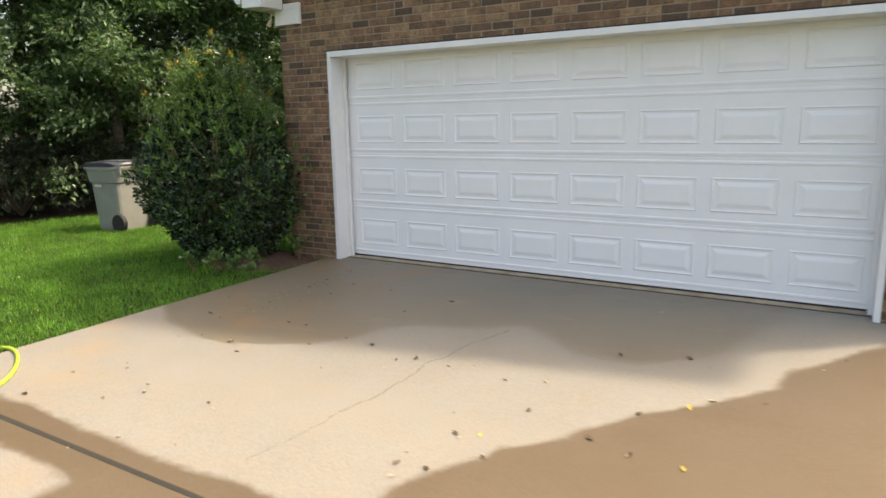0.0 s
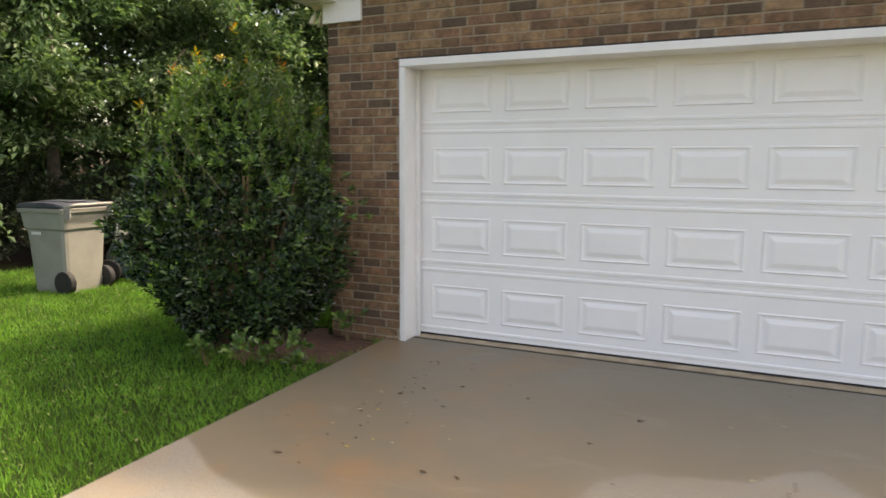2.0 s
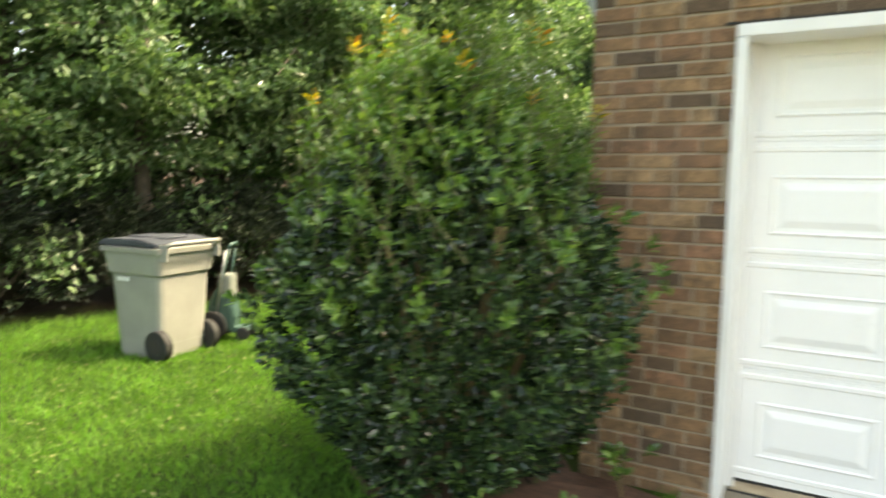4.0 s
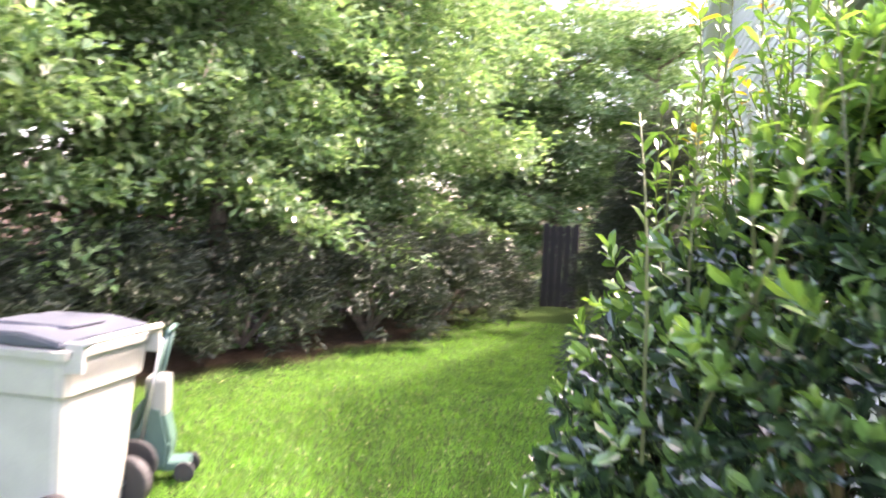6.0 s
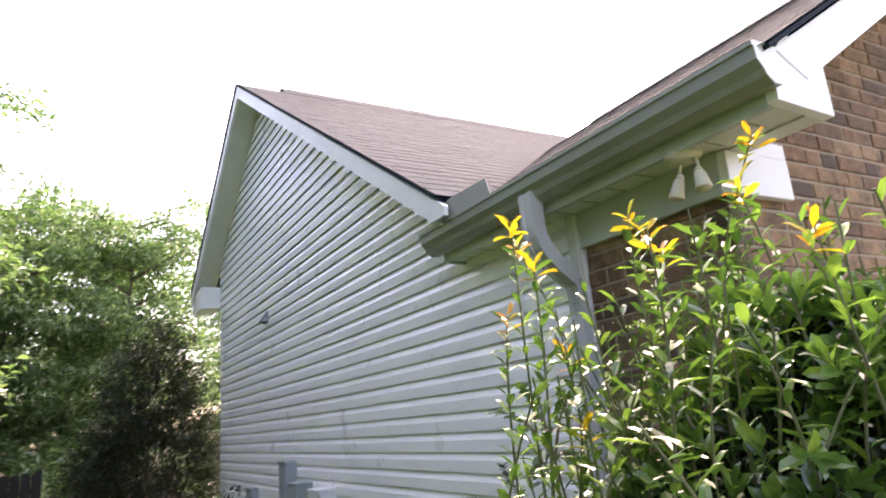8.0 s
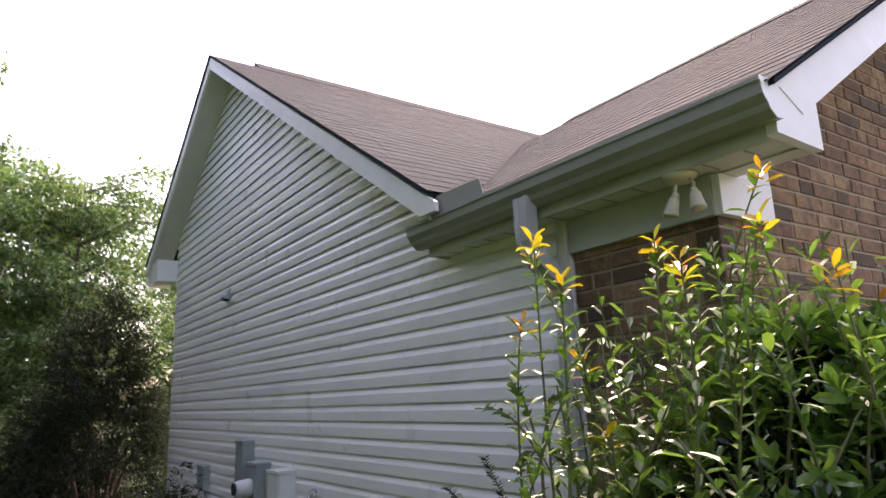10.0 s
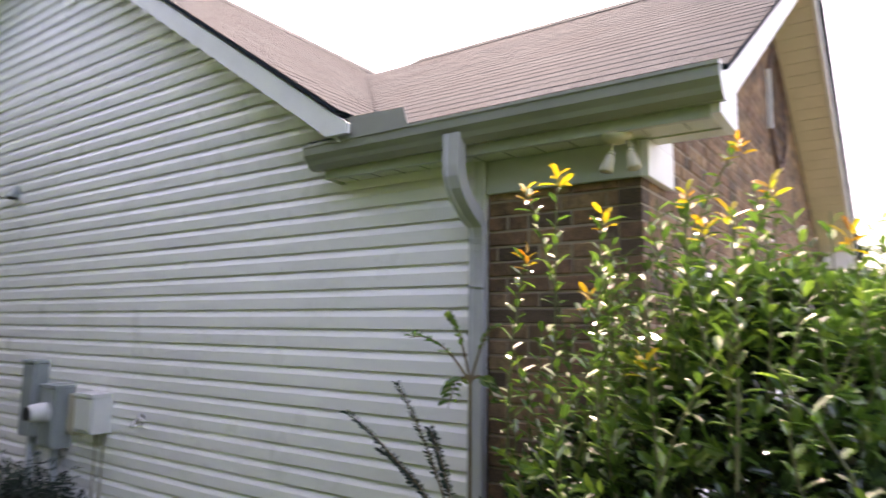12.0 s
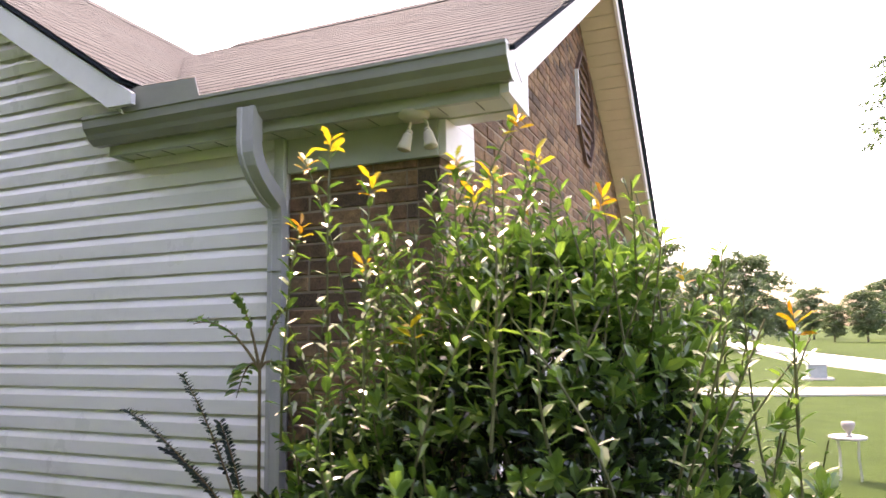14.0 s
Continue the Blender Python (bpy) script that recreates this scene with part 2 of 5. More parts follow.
SEAM = plain("seam", (0.22, 0.23, 0.19), (0.28, 0.29, 0.24), 0.7)
BEIGE = white_paint("beige_soffit", (0.60, 0.56, 0.42), (0.53, 0.49, 0.36), 0.5)
DARKGAP = plain("dark_gap", (0.02, 0.02, 0.02), (0.04, 0.035, 0.03), 0.9)
RUBBER = plain("rubber", (0.012, 0.012, 0.013), (0.024, 0.024, 0.024), 0.7)
BIN = plain("bin_plastic", (0.255, 0.255, 0.232), (0.305, 0.305, 0.275), 0.45, 5)
LID = plain("lid_plastic", (0.045, 0.052, 0.068), (0.07, 0.078, 0.095), 0.45, 5)
GREYBOX = plain("grey_enamel", (0.25, 0.29, 0.30), (0.31, 0.35, 0.36), 0.4, 6)
PALEBOX = plain("pale_plastic", (0.62, 0.63, 0.63), (0.70, 0.70, 0.69), 0.45, 6)
TANBOX = plain("tan_plastic", (0.40, 0.37, 0.29), (0.46, 0.42, 0.34), 0.5, 6)
HOODGREY = plain("washer_hood", (0.17, 0.185, 0.17), (0.22, 0.235, 0.215), 0.35, 6)
GREENPL = plain("green_plastic", (0.035, 0.075, 0.065), (0.05, 0.10, 0.085), 0.4, 6)
STONE = plain("cast_stone", (0.30, 0.30, 0.28), (0.42, 0.41, 0.38), 0.9, 7, bump=0.6)
SOILBED = plain("mulch", (0.06, 0.032, 0.022), (0.14, 0.075, 0.05), 0.95, 22, bump=1.0, fine=60)
BARK = plain("bark", (0.055, 0.042, 0.032), (0.13, 0.105, 0.08), 0.95, 14, bump=1.0, fine=50)
STEM = plain("stem", (0.13, 0.085, 0.045), (0.20, 0.15, 0.07), 0.7, 20)
VENTBROWN = plain("vent_brown", (0.085, 0.050, 0.038), (0.15, 0.092, 0.068), 0.8, 12)
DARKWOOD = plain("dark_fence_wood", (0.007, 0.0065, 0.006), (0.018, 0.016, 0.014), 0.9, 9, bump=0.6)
HOSE = plain("hose", (0.42, 0.55, 0.05), (0.50, 0.62, 0.08), 0.4, 12)
METAL = plain("galvanised", (0.42, 0.43, 0.43), (0.52, 0.53, 0.53), 0.35, 9, 0.8)
PALECON = plain("pale_concrete", (0.50, 0.47, 0.41), (0.58, 0.55, 0.48), 0.9, 2, bump=0.4)
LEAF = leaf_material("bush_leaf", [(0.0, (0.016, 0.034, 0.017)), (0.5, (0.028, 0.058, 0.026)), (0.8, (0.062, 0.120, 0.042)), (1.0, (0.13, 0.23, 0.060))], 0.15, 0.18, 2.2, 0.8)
GREENSTEM = plain("green_stem", (0.075, 0.085, 0.030), (0.12, 0.13, 0.045), 0.6, 20)
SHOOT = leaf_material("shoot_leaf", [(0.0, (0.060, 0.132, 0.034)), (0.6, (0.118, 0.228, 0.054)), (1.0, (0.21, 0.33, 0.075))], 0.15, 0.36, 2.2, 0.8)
NEWLEAF = leaf_material("new_leaf", [(0.0, (0.46, 0.17, 0.02)), (0.35, (0.50, 0.31, 0.025)), (0.7, (0.46, 0.36, 0.03)), (1.0, (0.38, 0.38, 0.04))], 0.32, 0.45)
TREELEAF = leaf_material("tree_leaf", [(0.0, (0.074, 0.138, 0.062)), (0.5, (0.136, 0.232, 0.108)), (1.0, (0.25, 0.35, 0.185))], 0.24, 0.43, 0.7)
FARLEAF = leaf_material("far_tree_leaf", [(0.0, (0.058, 0.098, 0.050)), (0.5, (0.100, 0.160, 0.078)), (1.0, (0.16, 0.23, 0.115))], 0.5, 0.25, 0.3)
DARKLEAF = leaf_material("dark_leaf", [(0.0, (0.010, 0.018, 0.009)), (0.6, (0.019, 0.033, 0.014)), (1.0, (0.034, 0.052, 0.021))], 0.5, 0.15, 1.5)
# undergrowth leaves near-black: the shade beneath the trees is in the colour
SHADELEAF = leaf_material("shade_dark_leaf", [(0.0, (0.014, 0.023, 0.013)), (0.6, (0.025, 0.040, 0.022)), (1.0, (0.044, 0.063, 0.035))], 0.5, 0.2, 1.2)
JUNIPER = leaf_material("juniper_needle", [(0.0, (0.014, 0.028, 0.022)), (0.6, (0.026, 0.046, 0.036)), (1.0, (0.05, 0.075, 0.055))], 0.6, 0.1, 3)
CLIPPING = leaf_material("clipping", [(0.0, (0.14, 0.24, 0.05)), (0.5, (0.24, 0.30, 0.09)), (0.8, (0.36, 0.34, 0.16)), (1.0, (0.46, 0.42, 0.24))], 0.5, 0.3, 1.2)
GRASS = leaf_material("grass_blade", [(0.0, (0.088, 0.245, 0.026)), (0.6, (0.142, 0.34, 0.040)), (1.0, (0.225, 0.42, 0.062))], 0.5, 0.45, 3.0)


# ---------------------------------------------------------------- mesh helpers
def holder(name, at, label, category, group="", kind=""):
    ob = new(name)
    ob.location = at
    ob.empty_display_size = 0.1
    return tagged(ob, label, category, group, kind)


def place_under(ob, parent):
    ob.parent = parent
    if parent is not None:
        m, p = Matrix.Identity(4), parent
        while p is not None:
            m = (p.matrix_parent_inverse @ p.matrix_basis if p.parent else p.matrix_basis) @ m
            p = p.parent
        ob.matrix_parent_inverse = m.inverted()
    return ob


def part(name, bm, material, parent, label="", smooth=False, kind=""):
    """One mesh object from a bmesh in world coordinates, under its thing."""
    me = bpy.data.meshes.new(name)
    bmesh.ops.recalc_face_normals(bm, faces=bm.faces)
    bm.to_mesh(me)
    bm.free()
    if smooth:
        me.polygons.foreach_set("use_smooth", [True] * len(me.polygons))
    me.materials.append(material)
    return tagged(place_under(new(name, me), parent), label, kind=kind)


def raw(name, verts, faces, material, parent, label="", smooth=False, kind=""):
    me = bpy.data.meshes.new(name)
    me.from_pydata(verts, [], faces)
    if smooth:
        me.polygons.foreach_set("use_smooth", [True] * len(me.polygons))
    me.materials.append(material)
    return tagged(place_under(new(name, me), parent), label, kind=kind)


def box(bm, x0, x1, y0, y1, z0, z1, bevel=0.0):
    r = bmesh.ops.create_cube(bm, size=1, matrix=Matrix.LocRotScale(((x0 + x1) / 2, (y0 + y1) / 2, (z0 + z1) / 2), None, (x1 - x0, y1 - y0, z1 - z0)))
    if bevel:
        es = list({e for v in r["verts"] for e in v.link_edges})
        bmesh.ops.bevel(bm, geom=es, offset=bevel, segments=2, affect="EDGES", profile=0.6)
    return bm


def boxed(*a, **k):
    return box(bmesh.new(), *a, **k)


def prism(bm, poly, axis, a, b):
    """A flat polygon given in the two other axes, stretched along one axis from a to b."""
    def put(p, v):
        return {"x": (v, p[0], p[1]), "y": (p[0], v, p[1]), "z": (p[0], p[1], v)}[axis]
    v0 = [bm.verts.new(put(p, a)) for p in poly]
    v1 = [bm.verts.new(put(p, b)) for p in poly]
    n = len(poly)
    bm.faces.new(v0)
    bm.faces.new(v1[::-1])
    for i in range(n):
        bm.faces.new((v0[i], v0[(i + 1) % n], v1[(i + 1) % n], v1[i]))
    return bm


def tube(bm, pts, radii, seg=8, flat=1.0):
    """A round bar along points, with a radius for each."""
    rings = []
    pts = [Vector(p) for p in pts]
    for i, p in enumerate(pts):
        d = (pts[min(i + 1, len(pts) - 1)] - pts[max(i - 1, 0)]).normalized()
        q = d.to_track_quat("Z", "Y")
        r = radii[i] if isinstance(radii, (list, tuple)) else radii
        rings.append([bm.verts.new(p + q @ Vector((r * math.cos(2 * math.pi * k / seg), flat * r * math.sin(2 * math.pi * k / seg), 0))) for k in range(seg)])
    for a, b in zip(rings, rings[1:]):
        for k in range(seg):
            bm.faces.new((a[k], a[(k + 1) % seg], b[(k + 1) % seg], b[k]))
    bm.faces.new(rings[0][::-1])
    bm.faces.new(rings[-1])
    return bm


def lathe(bm, profile, at, seg=28):
    rings = [[bm.verts.new((at[0] + r * math.cos(2 * math.pi * k / seg), at[1] + r * math.sin(2 * math.pi * k / seg), at[2] + z)) for k in range(seg)] for r, z in profile]
    for a, b in zip(rings, rings[1:]):
        for k in range(seg):
            bm.faces.new((a[k], a[(k + 1) % seg], b[(k + 1) % seg], b[k]))
    bm.faces.new(rings[0][::-1])
    bm.faces.new(rings[-1])
    return bm


def leaf_mesh(name, pos, along, up, length, width, material, parent, label="", fold=0.16, kind="", simple=False):
    """Many leaves in one mesh: a point, a direction, an up and a size for each."""
    along = along / np.linalg.norm(along, axis=1, keepdims=True)
    side = np.cross(along, up)
    side /= np.linalg.norm(side, axis=1, keepdims=True) + 1e-9
    nrm = np.cross(side, along)
    L, W = length[:, None], width[:, None]
    n = len(pos)
    if simple:
        v = np.stack([pos, pos + along * L * 0.5 + side * W * 0.5 + nrm * W * fold, pos + along * L - nrm * L * 0.12, pos + along * L * 0.5 - side * W * 0.5 + nrm * W * fold], 1)
        k = 4
        f = np.arange(n)[:, None] * k + np.array([0, 1, 2, 3])
        faces = f.tolist()
    else:
        v = np.stack([pos, pos + along * L * 0.40 + side * W * 0.46 + nrm * W * fold, pos + along * L * 0.80 + side * W * 0.38 + nrm * W * fold * 0.6,
                      pos + along * L - nrm * L * 0.10, pos + along * L * 0.80 - side * W * 0.38 + nrm * W * fold * 0.6, pos + along * L * 0.40 - side * W * 0.46 + nrm * W * fold,
                      pos + along * L * 0.40, pos + along * L * 0.80 - nrm * L * 0.02], 1)
        k = 8
        i = np.arange(n)[:, None] * k
        faces = (i + np.array([0, 1, 6, 0])).tolist()
        faces = [[a, b, c] for a, b, c, _ in faces]
        for q in ([1, 2, 7, 6], [0, 6, 5], [6, 7, 4, 5], [2, 3, 7], [7, 3, 4]):
            faces += (i + np.array(q)).tolist()
    ob = raw(name, v.reshape(-1, 3).tolist(), faces, material, parent, label, smooth=False, kind=kind)
    return ob


def unit(v):
    return v / (np.linalg.norm(v, axis=-1, keepdims=True) + 1e-9)


# ---------------------------------------------------------------- ground and driveway
def gz(x):
    """Height of the lawn: level by the house, falling gently towards the wood."""
    s = min(1.0, max(0.0, (-1.6 - x) / 3.6))
    return -0.055 - 0.035 * s * s * (3 - 2 * s)


xs = [-900, -40, -15, -8, -5.2, -4.9, -4.5, -4.1, -3.7, -3.3, -2.9, -2.5, -2.1, -1.8, -1.6, 0, 6, 20, 60, 900]
ys = [-900, -30, -5, 0, 5, 12, 40, 900]
nx = len(xs)
bm = bmesh.new()
vs = [bm.verts.new((x, y, gz(x))) for y in ys for x in xs]
for j in range(len(ys) - 1):
    for i in range(nx - 1):
        bm.faces.new((vs[j * nx + i], vs[j * nx + i + 1], vs[(j + 1) * nx + i + 1], vs[(j + 1) * nx + i]))
tagged(part("ground", bm, SOIL, None), "green lawn that turns to brown leaf litter under the trees", "lawn", kind="structure")

drive = holder("driveway", (2.5, -3, 0), "pale concrete driveway with dark wet patches, a joint and a crack", "driveway", kind="structure")
EDGE = -0.13                   # left edge of the concrete


def dz(y):
    """Height of the driveway, which falls a little away from the door."""
    return -0.022 + 0.008 * max(-3.8, min(0.0, y))


bm = bmesh.new()
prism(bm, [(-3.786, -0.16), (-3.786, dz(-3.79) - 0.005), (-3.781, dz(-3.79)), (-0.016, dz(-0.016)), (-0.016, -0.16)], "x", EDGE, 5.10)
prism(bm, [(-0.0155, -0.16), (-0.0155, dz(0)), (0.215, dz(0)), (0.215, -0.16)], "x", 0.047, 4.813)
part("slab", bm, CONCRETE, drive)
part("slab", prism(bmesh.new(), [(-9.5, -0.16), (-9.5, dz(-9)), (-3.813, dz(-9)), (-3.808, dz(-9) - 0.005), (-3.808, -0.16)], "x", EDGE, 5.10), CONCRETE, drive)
part("joint", boxed(EDGE + 0.01, 5.09, -3.8075, -3.7865, -0.13, -0.0538), DARKGAP, drive, "dark expansion joint")

# ---------------------------------------------------------------- house: numbers
XW, XS = -0.63, -0.65          # brick side, siding side
DW, DH = 4.86, 2.10            # door opening
XR = 5.49                      # right end of the garage front
GRX, GRZ, GEX, GEZ = 2.43, 4.74, -0.86, 2.695   # garage ridge and left eave
GK = (GRZ - GEZ) / (GRX - GEX)
MRY, MRZ, MEY, MEZ = 5.48, 5.53, 1.36, 2.83     # main ridge and front eave
MK = (MRZ - MEZ) / (MRY - MEY)
BEY, BEZ = 8.25, 3.72                            # back eave
BK = (MRZ - BEZ) / (BEY - MRY)
YB = 7.70
XE = 12.0
house = holder("house", (2.5, 3, 0), "house with brick garage front, pale vinyl siding and shingle roof", "house")

# walls of brick: mortar backing
def under_rake(x):
    return GEZ + GK * (min(x, 2 * GRX - x) - GEX) - 0.13

bm = bmesh.new()
prism(bm, [(XW + 0.006, -0.1), (0, -0.1), (0, DH), (DW, DH), (DW, -0.1), (XR - 0.006, -0.1), (XR - 0.006, under_rake(XR)), (GRX, under_rake(GRX)), (XW + 0.006, under_rake(XW))], "y", 0.005, 0.19)
front_wall = part("front_wall", bm, MORTAR, house, "brown multi-toned brick wall")
bm = prism(bmesh.new(), [(0.19, -0.1), (0.70, -0.1), (0.70, 2.56), (0.19, 2.56)], "x", XW + 0.005, XW + 0.19)
side_wall = part("return_wall", bm, MORTAR, house, "brown brick return of the garage")

# siding wall: backing and laps
def gable_top(y):
    return (MEZ + MK * (y - MEY) if y < MRY else MRZ - BK * (y - MRY)) - 0.10

bm = prism(bmesh.new(), [(0.71, -0.1), (YB, -0.1), (YB, gable_top(YB)), (MRY, gable_top(MRY)), (1.45, gable_top(1.45)), (1.45, 2.56), (0.71, 2.56)], "x", XS + 0.004, XS + 0.2)
siding_wall = part("gable_wall", bm, SIDING, house, "pale grey horizontal vinyl siding with mildew")
LAP = 0.1016
i = 0
while True:
    z0 = 0.0678 + i * LAP
    z1 = z0 + LAP
    if z1 > MRZ - 0.15:
        break
    def span(z):
        a = 0.753 if z < 2.56 else max(0.753, MEY + (z + 0.10 - MEZ) / MK)
        b = min(YB, MRY + (MRZ - 0.10 - z) / BK)
        return a, b
    (a0, b0), (a1, b1) = span(z0), span(z1)
    xo, xi = XS - 0.024, XS - 0.002
    v = [(xo, a0, z0), (xo, b0, z0), (xo - 0.001, b0, z0 + 0.058), (xo - 0.001, a0, z0 + 0.058), (xi, b1, z1 + 0.014), (xi, a1, z1 + 0.014), (xi - 0.001, a0, z0 + 0.013), (xi - 0.001, b0, z0 + 0.013)]
    raw("siding_plank", v, [(0, 3, 2, 1), (3, 5, 4, 2), (0, 1, 7, 6)], SIDING, siding_wall)
    i += 1

# other walls that close the house
bm = bmesh.new()
box(bm, XR - 0.2, XR, 0.19, 1.75, -0.1, 2.6)
box(bm, XR, XE, 1.55, 1.75, -0.1, 2.75)
box(bm, XE - 0.2, XE, 1.75, YB, -0.1, 2.75)
box(bm, XS + 0.2, XE, YB - 0.2, YB, -0.1, gable_top(YB))
prism(bm, [(1.75, 2.75), (YB, 2.75), (YB, gable_top(YB)), (MRY, gable_top(MRY)), (1.75, gable_top(1.75))], "x", XE - 0.2, XE)
part("rear_wall", bm, SIDING, house)
part("garage_floor", boxed(XW + 0.2, XR - 0.2, 0.24, 6.0, -0.1, -0.01), PALECON, house)


# ---------------------------------------------------------------- roofs
def roof_base(name, poly, thick, label=""):
    """A roof slab from its upper outline."""
    bm = bmesh.new()
    up = [bm.verts.new(p) for p in poly]
    dn = [bm.verts.new((p[0], p[1], p[2] - thick)) for p in poly]
    bm.faces.new(up)
    bm.faces.new(dn[::-1])
    for k in range(len(poly)):
        bm.faces.new((up[k], up[(k + 1) % len(poly)], dn[(k + 1) % len(poly)], dn[k]))
    return part(name, bm, SHINGLE, house, label)


YV = MEY + (GRZ - MEZ) / MK
garage_roof = roof_base("roof", [(GEX, -0.38, GEZ), (GRX, -0.38, GRZ), (GRX, YV + 0.4, GRZ), (GEX, MEY + 0.3, GEZ)], 0.016, "grey-brown asphalt shingle roof of the garage")
roof_base("roof", [(2 * GRX - GEX, -0.38, GEZ), (GRX, -0.38, GRZ), (GRX, YV + 0.4, GRZ), (2 * GRX - GEX, MEY + 0.6, GEZ)], 0.03)
main_roof = roof_base("roof", [(-0.955, MEY, MEZ), (-0.955, MRY, MRZ), (XE + 0.3, MRY, MRZ), (XE + 0.3, MEY, MEZ)], 0.016, "grey-brown asphalt shingle roof of the main house")
roof_base("roof", [(-0.955, BEY, BEZ), (-0.955, MRY, MRZ), (XE + 0.3, MRY, MRZ), (XE + 0.3, BEY, BEZ)], 0.03)

EXPOSE, TAB = 0.138, 0.305


def shingle_verts(u0, u1, lift=0.0052):
    """A shingle in its own frame: u along the eave, v up the slope, w away from the roof."""
    e = EXPOSE * 1.08
    return [(u0, 0, 0.002), (u1, 0, 0.002), (u1, e, 0.0), (u0, e, 0.0), (u0, 0, lift), (u1, 0, lift), (u1, e, 0.003), (u0, e, 0.003)]


BOXF = [(0, 3, 2, 1), (4, 5, 6, 7), (0, 1, 5, 4), (1, 2, 6, 5), (2, 3, 7, 6), (3, 0, 4, 7)]
tabmesh = bpy.data.meshes.new("shingle")
tabmesh.from_pydata(shingle_verts(0, TAB - 0.003), [], BOXF)
tabmesh.materials.append(SHINGLE)


def shingles(roof, origin, udir, vdir, count, limits, singles):
    """Courses of shingles; the first ones whole are objects of their own, the rest one mesh."""
    o, u, v = Vector(origin), Vector(udir).normalized(), Vector(vdir).normalized()
    w = u.cross(v)
    if w.z < 0:
        w = -w
    m = Matrix((u, v, w)).transposed()
    rng = random.Random(7)
    verts, faces, made = [], [], 0
    for r in range(count):
        lo, hi = limits((r + 0.5) * EXPOSE)
        x = lo - rng.random() * TAB
        while x < hi:
            a, b = max(x, lo), min(x + TAB - 0.003, hi)
            x += TAB
            if b - a < 0.03:
                continue
            base = o + v * (r * EXPOSE - 0.02)
            if made < singles and b - a > TAB - 0.01:
                ob = new("shingle", tabmesh)
                ob.matrix_world = Matrix.Translation(base + u * a + w * (0.004 + rng.random() * 0.001)) @ m.to_4x4()
                place_under(ob, roof)
                made += 1
                continue
            k = len(verts)
            lift = 0.0048 + rng.random() * 0.0012
            verts += [tuple(base + m @ Vector(q) + w * 0.004) for q in shingle_verts(a, b, lift)]
            faces += [tuple(k + j for j in f) for f in BOXF]
    raw("shingle_field", verts, faces, SHINGLE, roof, kind="stuff")


glen = math.hypot(GRX - GEX, GRZ - GEZ)
mlen = math.hypot(MRY - MEY, MRZ - MEZ)


def garage_limits(v):
    z = GEZ + v / glen * (GRZ - GEZ)
    return -0.38, MEY + (z - MEZ) / MK


def main_limits(v):
    z = MEZ + v / mlen * (MRZ - MEZ)
    return -0.955, (GEX + (z - GEZ) / GK) if z < GRZ else XE


# ridge caps
bm = prism(bmesh.new(), [(GRX - 0.16, GRZ - 0.08), (GRX, GRZ + 0.035), (GRX + 0.16, GRZ - 0.08), (GRX, GRZ - 0.04)], "y", -0.38, 3.5)
part("ridge_cap", bm, SHINGLE, house)
bm = prism(bmesh.new(), [(MRY - 0.16, MRZ - 0.09), (MRY, MRZ + 0.045), (MRY + 0.16, MRZ - 0.09), (MRY, MRZ - 0.04)], "x", -0.45, XE)
part("ridge_cap", bm, SHINGLE, house)


# ---------------------------------------------------------------- rakes, soffits, gutters
def sloped_board(y0, z0, y1, z1, xa, xb, drop0, drop1, mat, name, axis="x", label=""):
    return part(name, prism(bmesh.new(), [(y0, z0 - drop0), (y1, z1 - drop0), (y1, z1 - drop1), (y0, z0 - drop1)], axis, xa, xb), mat, house, label)


# main gable: white rake boards, soffit behind them
part("rake_board", prism(bmesh.new(), [(1.30, MEZ - MK * 0.06 - 0.03), (MRY, MRZ - 0.03), (MRY, MRZ - 0.165), (1.46, MEZ + MK * 0.10 - 0.165), (1.44, 2.712), (1.30, 2.712)], "x", -0.94, -0.915), WHITE, house, "white rake board")
sloped_board(MRY, MRZ, BEY, BEZ, -0.94, -0.915, 0.03, 0.165, WHITE, "rake_board")
sloped_board(MEY + 0.02, MEZ, MRY, MRZ, -0.915, XS - 0.012, 0.13, 0.145, SOFFIT, "rake_soffit")
sloped_board(MRY, MRZ, BEY, BEZ, -0.915, XS - 0.012, 0.13, 0.145, SOFFIT, "rake_soffit")
part("eave_return", prism(bmesh.new(), [(YB - 0.02, BEZ - 0.02), (BEY, BEZ - 0.03), (BEY, BEZ - 0.3), (YB - 0.02, BEZ - 0.3)], "x", -0.912, XS - 0.01), WHITE, house)
part("fascia", boxed(-0.93, XE, BEY - 0.02, BEY, BEZ - 0.22, BEZ - 0.03), WHITE, house)

